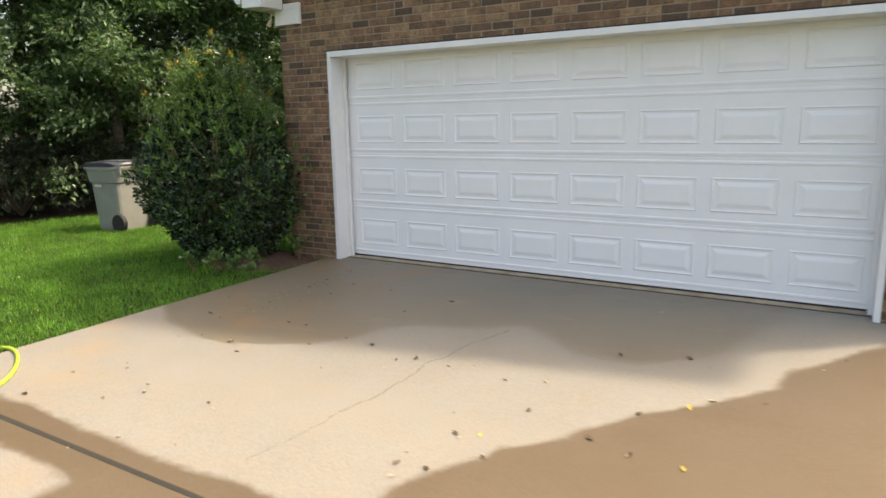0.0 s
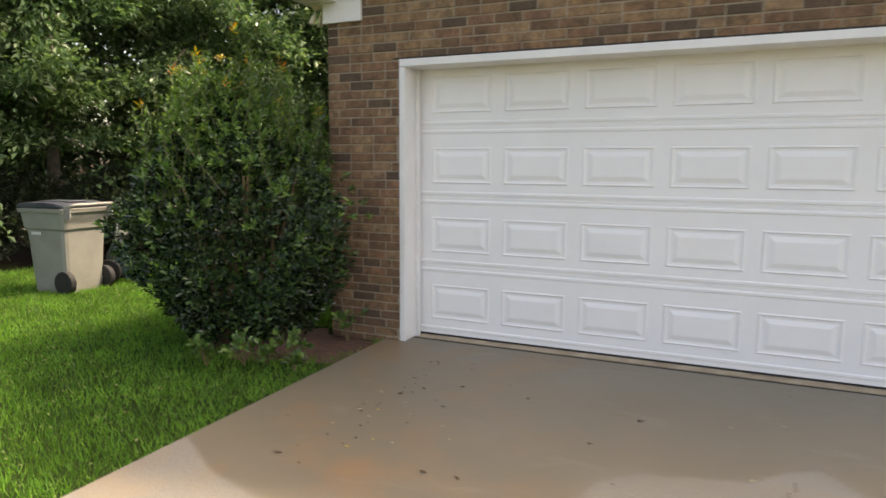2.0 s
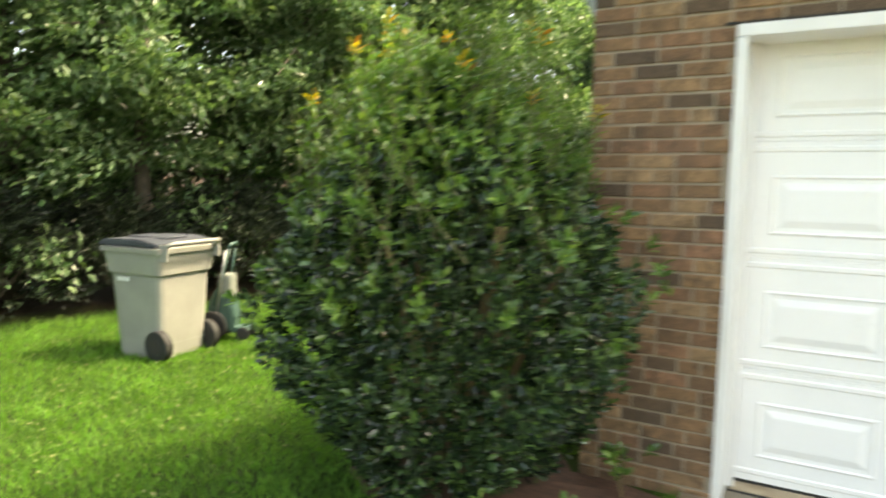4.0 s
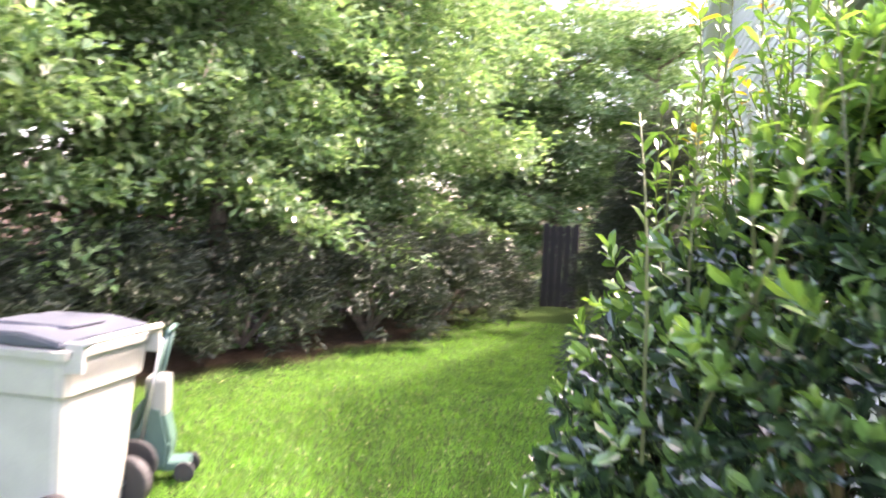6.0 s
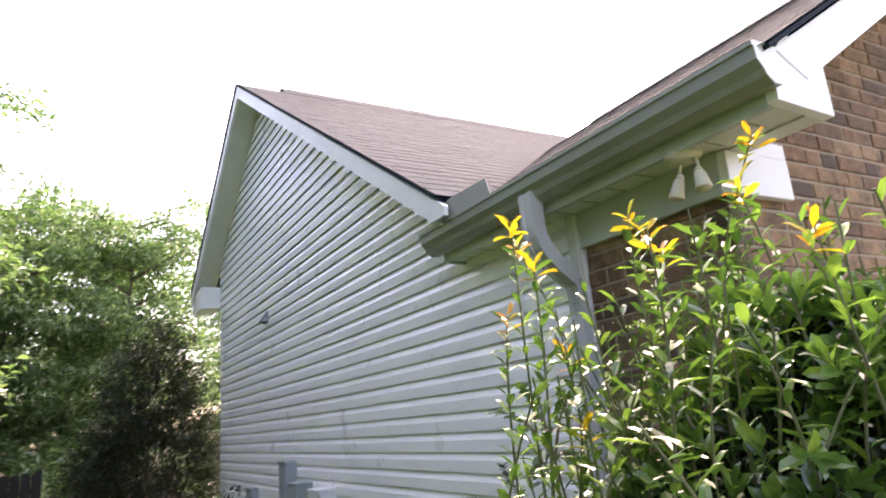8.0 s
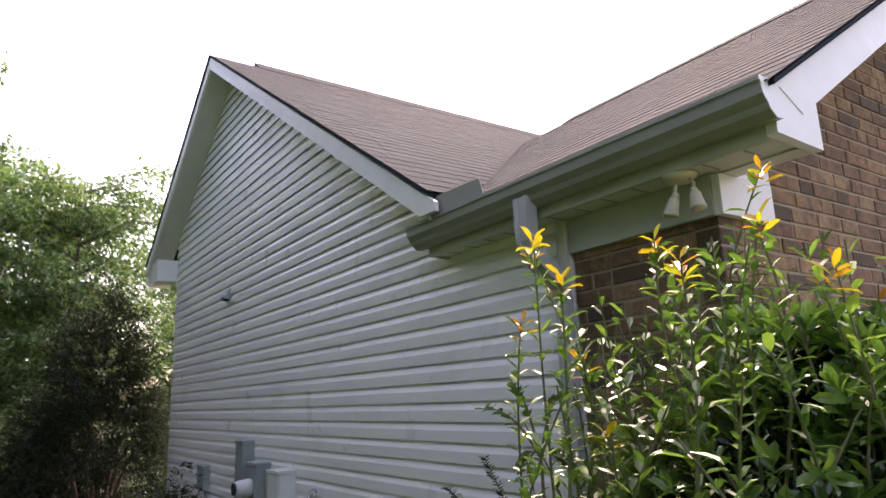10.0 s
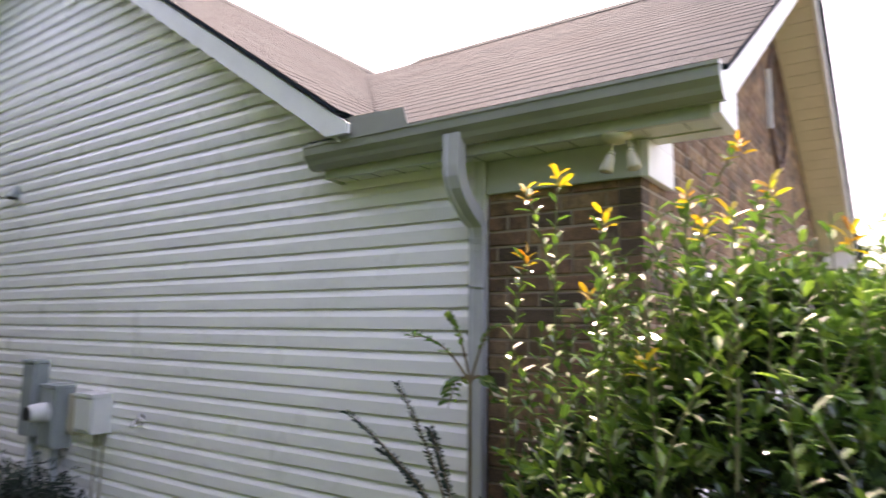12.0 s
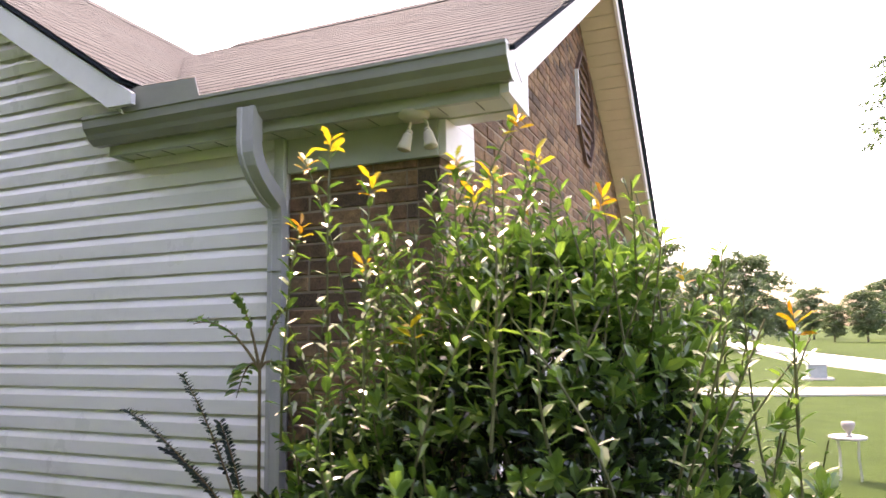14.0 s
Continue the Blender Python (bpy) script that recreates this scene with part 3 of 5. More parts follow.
# garage gable: rake boards in front of the brick, beige soffit
for s in (1, -1):
    def gx(x):
        return x if s == 1 else 2 * GRX - x
    xe = GEX + 0.09
    ze = GEZ + GK * 0.09
    poly = [(gx(xe), ze - 0.03), (GRX, GRZ - 0.03), (GRX, GRZ - 0.19), (gx(xe + 0.14), ze + GK * 0.14 - 0.19)]
    part("rake_board", prism(bmesh.new(), poly, "y", -0.34, -0.315), WHITE, house, "white rake board")
    # soffit strips across the overhang
    n = 26
    for k in range(n):
        a, b = xe + 0.25 + (GRX - xe - 0.25) * k / n, xe + 0.25 + (GRX - xe - 0.25) * (k + 1) / n - 0.006
        za, zb = GEZ + GK * (a - GEX) - 0.16, GEZ + GK * (b - GEX) - 0.16
        part("soffit_strip", prism(bmesh.new(), [(gx(a), za), (gx(b), zb), (gx(b), zb - 0.01), (gx(a), za - 0.01)], "y", -0.314, -0.002), BEIGE, house)
    part("return_face", prism(bmesh.new(), [(gx(-0.80), 2.555), (gx(-0.53), 2.545), (gx(-0.53), 2.74), (gx(-0.70), 2.79), (gx(-0.80), 2.68)], "y", -0.337, -0.302), WHITE, house, "white boxed eave return")
    part("return_side", boxed(*sorted((gx(-0.545), gx(-0.531))), -0.3015, -0.0365, 2.5525, 2.80), WHITE, house)
    part("frieze_board", boxed(*sorted((gx(-0.53), gx(-0.315))), -0.033, -0.002, 2.546, 2.605, 0.003), WHITE, house)
    part("frieze_block", boxed(*sorted((gx(XW - 0.02), gx(-0.315))), -0.035, -0.002, 2.398, 2.545, 0.004), WHITE, house, "white painted frieze block")

# eave of the garage: soffit, fascia, frieze board
bm = bmesh.new()
box(bm, -0.785, XW + 0.005, -0.30, 1.55, 2.552, 2.566)
box(bm, XW + 0.006, -0.535, -0.302, -0.002, 2.5455, 2.552)
part("soffit", bm, SOFFIT, house, "vented vinyl soffit")
for k in range(12):
    y = -0.2 + k * 0.15
    part("soffit_seam", boxed(-0.78, XW - 0.03, y, y + 0.004, 2.549, 2.5525), SEAM, house)
part("fascia", boxed(-0.797, -0.770, -0.30, 1.56, 2.545, 2.72, 0.004), TRIM, house, "grey-green fascia")
part("frieze_board", boxed(XW - 0.024, XW + 0.002, -0.002, 0.70, 2.400, 2.550, 0.004), TRIM, house, "grey-green frieze board")
part("soffit_end", prism(bmesh.new(), [(-0.797, 2.545), (-0.797, 2.72), (XS - 0.02, 2.79), (XS - 0.02, 2.540)], "y", 1.55, 1.575), TRIM, house)
part("corner_board", boxed(XS - 0.024, XS + 0.0, 0.703, 0.752, -0.05, 2.552, 0.004), SOFFIT, house, "pale corner board")

# gutter: an ogee trough with end caps
prof = [(-0.798, 2.705), (-0.798, 2.590), (-0.835, 2.587), (-0.865, 2.608), (-0.875, 2.628), (-0.896, 2.652), (-0.900, 2.690), (-0.906, 2.692), (-0.906, 2.706), (-0.892, 2.706),
        (-0.890, 2.658), (-0.867, 2.633), (-0.857, 2.613), (-0.834, 2.596), (-0.806, 2.599), (-0.806, 2.705)]
gutter = part("gutter", prism(bmesh.new(), prof, "y", -0.357, 1.632), GUTTER, house, "grey-green ogee gutter")
for y in (-0.360, 1.629):
    part("end_cap", prism(bmesh.new(), prof[:10], "y", y, y + 0.004), WHITE if y < 0 else GUTTER, gutter)
part("diverter", prism(bmesh.new(), [(0.97, 2.700), (1.44, 2.700), (1.40, 2.752), (1.36, 2.800), (1.32, 2.806), (1.00, 2.796)], "x", -0.892, -0.886), GUTTER, house, "bent metal rain diverter")

# downspout: outlet, two elbows, pipe down the wall, with pressed ribs
def downspout():
    pts = [(-0.862, 0.735, 2.63), (-0.862, 0.735, 2.49), (-0.858, 0.734, 2.45), (-0.842, 0.731, 2.405), (-0.812, 0.727, 2.36), (-0.770, 0.721, 2.315), (-0.728, 0.716, 2.28), (-0.704, 0.714, 2.25), (-0.695, 0.713, 2.20), (-0.695, 0.713, 1.2), (-0.695, 0.713, 0.12), (-0.75, 0.713, 0.03)]
    bm = bmesh.new()
    rings = []
    for i, p in enumerate(pts):
        p = Vector(p)
        d = (Vector(pts[min(i + 1, len(pts) - 1)]) - Vector(pts[max(i - 1, 0)])).normalized()
        side = Vector((0, 1, 0))
        out = side.cross(d).normalized()
        ring = []
        for a, b in [(-1, -1), (-0.5, -1), (-0.4, -0.86), (0.4, -0.86), (0.5, -1), (1, -1), (1, 1), (0.5, 1), (0.4, 0.86), (-0.4, 0.86), (-0.5, 1), (-1, 1)]:
            ring.append(bm.verts.new(p + side * a * (0.040 if i < 7 else 0.035) + out * b * (0.031 if i < 7 else 0.021)))
        rings.append(ring)
    for a, b in zip(rings, rings[1:]):
        for k in range(12):
            bm.faces.new((a[k], a[(k + 1) % 12], b[(k + 1) % 12], b[k]))
    ob = part("downspout", bm, SPOUT, house, "grey rectangular downspout with elbows")
    part("band", boxed(-0.719, -0.675, 0.675, 0.751, 1.978, 1.984), SPOUT, ob)
    for k in range(5):
        z = 2.235 - k * 0.016
        part("crimp", boxed(-0.718, -0.676, 0.676, 0.750, z - 0.03, z - 0.026), SPOUT, ob)


downspout()

# eight-sided louvred vent in the brick gable
def gable_vent():
    v = holder("gable_vent", (GRX, 0, 3.6), "brown eight-sided louvred vent set into the brick gable", "vent")
    cx, cz, hw, hh, c = GRX + 0.28, 3.62, 0.36, 0.50, 0.26
    outer = [(cx - hw, cz - hh + c), (cx - hw + c, cz - hh), (cx + hw - c, cz - hh), (cx + hw, cz - hh + c), (cx + hw, cz + hh - c), (cx + hw - c, cz + hh), (cx - hw + c, cz + hh), (cx - hw, cz + hh - c)]
    for k in range(8):
        a, b = outer[k], outer[(k + 1) % 8]
        ia = (cx + (a[0] - cx) * 0.93, cz + (a[1] - cz) * 0.93)
        ib = (cx + (b[0] - cx) * 0.93, cz + (b[1] - cz) * 0.93)
        part("frame_rail", prism(bmesh.new(), [a, b, ib, ia], "y", -0.03, 0.0), WHITE if k == 7 else VENTBROWN, v)
    for k in range(9):
        z = cz - hh * 0.8 + k * hh * 0.19
        w = hw * 0.84 if abs(z - cz) < hh - c else hw * 0.55
        part("slat", prism(bmesh.new(), [(-0.022, z), (-0.004, z + 0.06), (-0.002, z + 0.055), (-0.018, z - 0.004)], "x", cx - w, cx + w), VENTBROWN, v)


gable_vent()

# ---------------------------------------------------------------- garage door
def garage_door():
    casing = holder("door_frame", (2.43, 0.1, 0), "white painted garage door casing with deep jambs", "door frame", kind="structure")
    part("jamb", boxed(0.0, 0.045, -0.012, 0.235, -0.026, 2.045, 0.004), WHITE, casing)
    part("jamb", boxed(DW - 0.045, DW, -0.012, 0.235, -0.026, 2.045, 0.004), WHITE, casing)
    part("head_jamb", boxed(0.0, DW, -0.012, 0.235, 2.047, DH, 0.004), WHITE, casing)
    for x0, x1 in ((0.046, 0.075), (DW - 0.075, DW - 0.046)):
        part("stop", boxed(x0, x1, 0.165, 0.200, -0.022, 2.045, 0.003), WHITE, casing)
    part("lintel", boxed(-0.05, DW + 0.05, -0.006, 0.02, DH + 0.001, DH + 0.012), DARKGAP, casing)
    part("gap", boxed(0.047, DW - 0.047, 0.112, 0.134, -0.05, -0.0195), DARKGAP, casing, "dark gap before the threshold")
    part("threshold", boxed(0.076, DW - 0.076, 0.135, 0.29, -0.05, -0.0145, 0.004), THRESH, casing, "stained tan concrete threshold")
    door = holder("garage_door", (2.43, 0.23, 0), "closed white sectional garage door with raised panels", "garage door")
    yd = 0.231
    for r in range(4):
        z0 = 0.016 + r * 0.533
        bm = bmesh.new()
        # section skin with stepped edges
        prism(bm, [(yd, z0 + (0.0007 if r else -0.014)), (yd, z0 + 0.018), (yd - 0.006, z0 + 0.024), (yd - 0.006, z0 + 0.040), (yd, z0 + 0.046), (yd, z0 + 0.484), (yd - 0.006, z0 + 0.490), (yd - 0.006, z0 + 0.506),
                   (yd, z0 + 0.512), (yd, z0 + 0.5322), (yd + 0.04, z0 + 0.5322), (yd + 0.04, z0 + (0.0007 if r else -0.014))], "x", 0.052, DW - 0.052)
        sec = part("section", bm, DOORWHITE, door)
        for c in range(8):
            xa, za, w, h = 0.162 + c * 0.585, z0 + 0.110, 0.476, 0.267
            bm = bmesh.new()
            rings = []
            for inset, y in ((-0.004, yd - 0.001), (0.006, yd - 0.007), (0.014, yd - 0.001), (0.030, yd + 0.0005), (0.062, yd - 0.008), (0.068, yd - 0.0085)):
                rings.append([bm.verts.new(p) for p in ((xa + inset, y, za + inset), (xa + w - inset, y, za + inset), (xa + w - inset, y, za + h - inset), (xa + inset, y, za + h - inset))])
            for a, b in zip(rings, rings[1:]):
                for k in range(4):
                    bm.faces.new((a[k], a[(k + 1) % 4], b[(k + 1) % 4], b[k]))
            bm.faces.new(rings[-1])
            part("panel", bm, DOORWHITE, sec)
    part("bottom_seal", boxed(0.055, DW - 0.055, yd + 0.003, yd + 0.03, -0.0142, 0.0015), RUBBER, door, "black rubber bottom seal")


garage_door()

# ---------------------------------------------------------------- things fixed to the house
def floodlight():
    f = holder("floodlight", (-0.74, 0.06, 2.55), "cream twin-head floodlight under the garage soffit", "floodlight")
    part("base", lathe(bmesh.new(), [(0.062, 0.0), (0.062, -0.012), (0.045, -0.028), (0.02, -0.034)], (-0.74, 0.06, 2.551), 20), BEIGE, f, smooth=True)
    for y, tilt in ((0.078, 0.014), (0.002, -0.016)):
        part("arm", tube(bmesh.new(), [(-0.74, 0.045 + (y - 0.04) * 0.7, 2.525), (-0.745, y, 2.50), (-0.748, y, 2.478)], 0.0065, 8), BEIGE, f, smooth=True)
        part("knuckle", lathe(bmesh.new(), [(0.004, 0.013), (0.012, 0.008), (0.014, 0.0), (0.012, -0.008), (0.004, -0.013)], (-0.748, y, 2.475), 14), BEIGE, f, smooth=True)
        bm = bmesh.new()
        p = [(-0.749, y + tilt * 0.1, 2.470), (-0.751, y + tilt * 0.3, 2.462), (-0.756, y + tilt * 0.7, 2.438), (-0.762, y + tilt * 1.2, 2.408), (-0.7625, y + tilt * 1.25, 2.404)]
        tube(bm, p, [0.012, 0.019, 0.021, 0.027, 0.024], 16)
        part("lamp_head", bm, BEIGE, f, smooth=True)


floodlight()


def wall_box(name, y0, y1, z0, z1, depth, mat, label, hood=True):
    b = holder(name, (XS, (y0 + y1) / 2, z0), label, "utility box")
    part("body", boxed(XS - depth, XS - 0.014, y0, y1, z0, z1, 0.008), mat, b)
    part("cover", boxed(XS - depth - 0.008, XS - depth, y0 + 0.012, y1 - 0.012, z0 + 0.02, z1 - 0.03, 0.004), mat, b)
    if hood:
        part("hood", boxed(XS - depth - 0.012, XS - 0.012, y0 - 0.006, y1 + 0.006, z1 - 0.022, z1 + 0.004, 0.004), mat, b)
    return b


b = wall_box("service_box", 4.58, 4.78, 0.96, 1.52, 0.12, GREYBOX, "tall grey metal service box on the siding")
part("conduit", tube(bmesh.new(), [(XS - 0.06, 4.68, 0.97), (XS - 0.06, 4.68, -0.06)], 0.03, 10), GREYBOX, b, smooth=True)
b = wall_box("meter_box", 4.17, 4.40, 0.92, 1.36, 0.15, GREYBOX, "grey electricity meter box with a round glass meter")
m = part("meter", tube(bmesh.new(), [(XS - 0.155, 4.27, 1.17), (XS - 0.20, 4.27, 1.17), (XS - 0.27, 4.27, 1.17), (XS - 0.285, 4.27, 1.17)], [0.07, 0.07, 0.06, 0.05], 24), PALEBOX, b, "pale domed meter", smooth=True)
part("dial", tube(bmesh.new(), [(XS - 0.286, 4.27, 1.17), (XS - 0.30, 4.27, 1.17)], 0.048, 20), RUBBER, m)
part("conduit", tube(bmesh.new(), [(XS - 0.08, 4.27, 0.93), (XS - 0.08, 4.27, -0.03)], 0.032, 10), GREYBOX, b, smooth=True)
b = wall_box("tan_box", 3.99, 4.09, 1.03, 1.31, 0.10, TANBOX, "narrow tan plastic cable box on the siding", False)
b = wall_box("phone_box", 3.66, 3.90, 1.07, 1.33, 0.15, PALEBOX, "white plastic telephone box on the siding")
for y in (3.68, 3.78):
    part("cable", tube(bmesh.new(), [(XS - 0.05, y, 1.08), (XS - 0.045, y + 0.02, 0.6), (XS - 0.05, y - 0.01, -0.03)], 0.009, 6), TANBOX, b, smooth=True)
b = wall_box("cable_box", 5.88, 6.10, 1.00, 1.24, 0.09, GREYBOX, "small grey cable box on the siding")
part("conduit", tube(bmesh.new(), [(XS - 0.04, 5.95, 1.01), (XS - 0.04, 5.97, 0.4), (XS - 0.04, 5.96, -0.03)], 0.014, 8), GREYBOX, b, smooth=True)


def tap():
    t = holder("garden_tap", (XS, 3.22, 1.2), "weathered brass garden tap on the siding wall", "tap")
    part("pipe", tube(bmesh.new(), [(XS - 0.01, 3.30, 1.17), (XS - 0.05, 3.28, 1.175), (XS - 0.09, 3.25, 1.185), (XS - 0.12, 3.23, 1.16)], [0.011, 0.012, 0.016, 0.012], 10), METAL, t, smooth=True)
    part("handle", tube(bmesh.new(), [(XS - 0.09 + 0.028 * math.cos(a), 3.19 + 0.012 * math.cos(a), 1.21 + 0.028 * math.sin(a)) for a in np.linspace(0, 6.0, 14)], 0.006, 6), METAL, t, smooth=True)
    part("spindle", tube(bmesh.new(), [(XS - 0.09, 3.24, 1.19), (XS - 0.09, 3.19, 1.21)], 0.006, 6), METAL, t, smooth=True)


tap()
vent = holder("vent_hood", (XS, 5.42, 2.92), "small grey hooded wall vent on the siding", "vent")
part("hood", prism(bmesh.new(), [(XS - 0.012, 2.86), (XS - 0.012, 2.98), (XS - 0.03, 2.98), (XS - 0.095, 2.88), (XS - 0.09, 2.87)], "y", 5.37, 5.48), GREYBOX, vent)
part("flap", prism(bmesh.new(), [(XS - 0.03, 2.865), (XS - 0.088, 2.868), (XS - 0.09, 2.86), (XS - 0.03, 2.855)], "y", 5.38, 5.47), RUBBER, vent)


# ---------------------------------------------------------------- bin and pressure washer
def wheel(parent, at, axis, r, w):
    a = Vector(axis).normalized()
    p = Vector(at)
    t = part("wheel", tube(bmesh.new(), [p - a * w / 2, p - a * w * 0.42, p + a * w * 0.42, p + a * w / 2], [r * 0.9, r, r, r * 0.9], 24), RUBBER, parent)
    part("hub", tube(bmesh.new(), [p - a * w * 0.53, p + a * w * 0.53], r * 0.45, 16), DARKGAP, t)
    return t


def trash_bin(x, y):
    """Wheeled cart; its handle side looks along +x."""
    b = holder("wheeled_bin", (x, y, -0.03), "beige wheeled rubbish bin with dark lid on the lawn", "bin")
    bm = bmesh.new()
    rings = []
    for z, hx, hy in ((-0.03, 0.255, 0.245), (0.02, 0.262, 0.252), (0.70, 0.30, 0.285), (0.72, 0.325, 0.305), (0.90, 0.345, 0.325), (0.905, 0.365, 0.345), (0.945, 0.37, 0.35), (0.95, 0.34, 0.32)):
        c = 0.05
        pts = [(-hx + c, -hy), (hx - c, -hy), (hx - 0.015, -hy + 0.015), (hx, -hy + c), (hx, hy - c), (hx - 0.015, hy - 0.015), (hx - c, hy), (-hx + c, hy), (-hx + 0.015, hy - 0.015), (-hx, hy - c), (-hx, -hy + c), (-hx + 0.015, -hy + 0.015)]
        rings.append([bm.verts.new((x + p[0], y + p[1], z)) for p in pts])
    for a, c in zip(rings, rings[1:]):
        for k in range(12):
            bm.faces.new((a[k], a[(k + 1) % 12], c[(k + 1) % 12], c[k]))
    bm.faces.new(rings[0][::-1])
    bm.faces.new(rings[-1])
    part("body", bm, BIN, b, "beige tapered plastic body")
    bm = bmesh.new()
    prism(bm, [(-0.375, 0.955), (0.33, 0.955), (0.33, 0.985), (0.1, 1.02), (-0.30, 1.01), (-0.375, 0.98)], "y", y - 0.335, y + 0.335)
    for v in bm.verts:
        v.co.x += x
    bmesh.ops.bevel(bm, geom=list(bm.edges), offset=0.012, segments=2, affect="EDGES")
    lid = part("lid", bm, LID, b, "dark blue-grey hinged lid")
    part("ridge", boxed(x - 0.25, x + 0.2, y - 0.13, y + 0.13, 1.012, 1.026, 0.005), LID, lid)
    part("handle", tube(bmesh.new(), [(x + 0.34, y - 0.28, 0.93), (x + 0.43, y - 0.28, 0.985), (x + 0.445, y - 0.25, 0.995), (x + 0.445, y + 0.25, 0.995), (x + 0.43, y + 0.28, 0.985), (x + 0.34, y + 0.28, 0.93)], 0.018, 10), BIN, b, smooth=True)
    for s in (-1, 1):
        part("handle_bracket", boxed(x + 0.32, x + 0.42, y + s * 0.29 - 0.012, y + s * 0.29 + 0.012, 0.84, 0.985, 0.006), BIN, b)
        wheel(b, (x + 0.255, y + s * 0.272, 0.105), (0, 1, 0), 0.135, 0.075)
    part("axle", tube(bmesh.new(), [(x + 0.255, y - 0.27, 0.105), (x + 0.255, y + 0.27, 0.105)], 0.012, 8), METAL, b)
    part("label_plate", boxed(x - 0.20, x - 0.06, y - 0.292, y - 0.280, 0.645, 0.68, 0.002), PALEBOX, b, "small white label plate")
    return b


trash_bin(0, 0).matrix_basis = pose(-4.50, 0.53, gz(-4.45) - 0.005, 0, 0, 4) @ Matrix.Scale(0.95, 4)


def pressure_washer(x, y):
    w = holder("pressure_washer", (x, y, -0.03), "dark grey-green upright pressure washer on two black wheels", "pressure washer")
    bm = bmesh.new()
    prism(bm, [(-0.14, 0.04), (0.12, 0.04), (0.14, 0.2), (0.09, 0.42), (-0.04, 0.46), (-0.13, 0.3)], "y", y - 0.10, y + 0.10)
    for v in bm.verts:
        v.co.x += x
    bmesh.ops.bevel(bm, geom=list(bm.edges), offset=0.02, segments=2, affect="EDGES")
    part("body", bm, GREENPL, w)
    bm = boxed(x - 0.02, x + 0.11, y - 0.09, y + 0.09, 0.36, 0.60, 0.03)
    part("hood", bm, HOODGREY, w, "grey plastic hood")
    for s in (-1, 1):
        part("handle_rail", tube(bmesh.new(), [(x - 0.06, y + s * 0.10, 0.30), (x + 0.04, y + s * 0.10, 0.60), (x + 0.10, y + s * 0.08, 0.86)], 0.014, 8), GREENPL, w, smooth=True)
        wheel(w, (x - 0.06, y + s * 0.15, 0.11), (0, 1, 0), 0.14, 0.05)
        wheel(w, (x + 0.22, y + s * 0.09, 0.03), (0, 1, 0), 0.06, 0.03)
    part("handle_grip", tube(bmesh.new(), [(x + 0.10, y - 0.09, 0.86), (x + 0.115, y - 0.05, 0.89), (x + 0.115, y + 0.05, 0.89), (x + 0.10, y + 0.09, 0.86)], 0.018, 8), GREENPL, w, smooth=True)
    part("front_foot", boxed(x + 0.08, x + 0.24, y - 0.08, y + 0.08, 0.03, 0.09, 0.015), GREENPL, w)
    part("lance", tube(bmesh.new(), [(x - 0.02, y - 0.125, 0.2), (x + 0.08, y - 0.125, 0.84)], 0.009, 6), METAL, w, smooth=True)
    return w


pressure_washer(0, 0).matrix_basis = pose(-4.38, 1.10, gz(-4.3) + 0.02, 0, 0, 25) @ Matrix.Scale(0.95, 4)


# ---------------------------------------------------------------- planter, fence, hose, crack, fallen leaves
def planter(x, y):
    p = holder("stone_planter", (x, y, -0.03), "round grey cast-stone planter by the siding wall", "planter")
    part("bowl", lathe(bmesh.new(), [(0.30, -0.03), (0.33, 0.0), (0.38, 0.35), (0.42, 0.68), (0.455, 0.70), (0.46, 0.75), (0.44, 0.765), (0.40, 0.765), (0.385, 0.70), (0.37, 0.60)], (x, y, 0), 40), STONE, p, smooth=True)
    part("earth", lathe(bmesh.new(), [(0.37, 0.60), (0.2, 0.63), (0.02, 0.64)], (x, y, 0), 24), SOILBED, p)


planter(-1.34, 5.75)


def fence(x0, x1, y, h):
    f = holder("fence_panel", ((x0 + x1) / 2, y, -0.03), "dark weathered wooden fence panel of upright boards", "fence", "dark fence panels")
    rng = random.Random(int(x0 * 100) + 900)
    x = x0
    while x < x1 - 0.05:
        top = h + rng.uniform(-0.02, 0.02)
        part("board", prism(bmesh.new(), [(x, -0.03), (x + 0.125, -0.03), (x + 0.125, top - 0.04), (x + 0.10, top), (x + 0.025, top), (x, top - 0.04)], "y", y, y + 0.02), DARKWOOD, f)
        x += 0.132
    for z in (0.3, h - 0.3):
        part("rail", boxed(x0, x1, y + 0.021, y + 0.06, z, z + 0.08, 0.004), DARKWOOD, f)
    for x in (x0, x1 - 0.09):
        part("post", boxed(x, x + 0.09, y + 0.061, y + 0.15, -0.05, h + 0.03, 0.006), DARKWOOD, f)


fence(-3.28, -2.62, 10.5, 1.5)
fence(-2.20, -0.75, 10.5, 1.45)

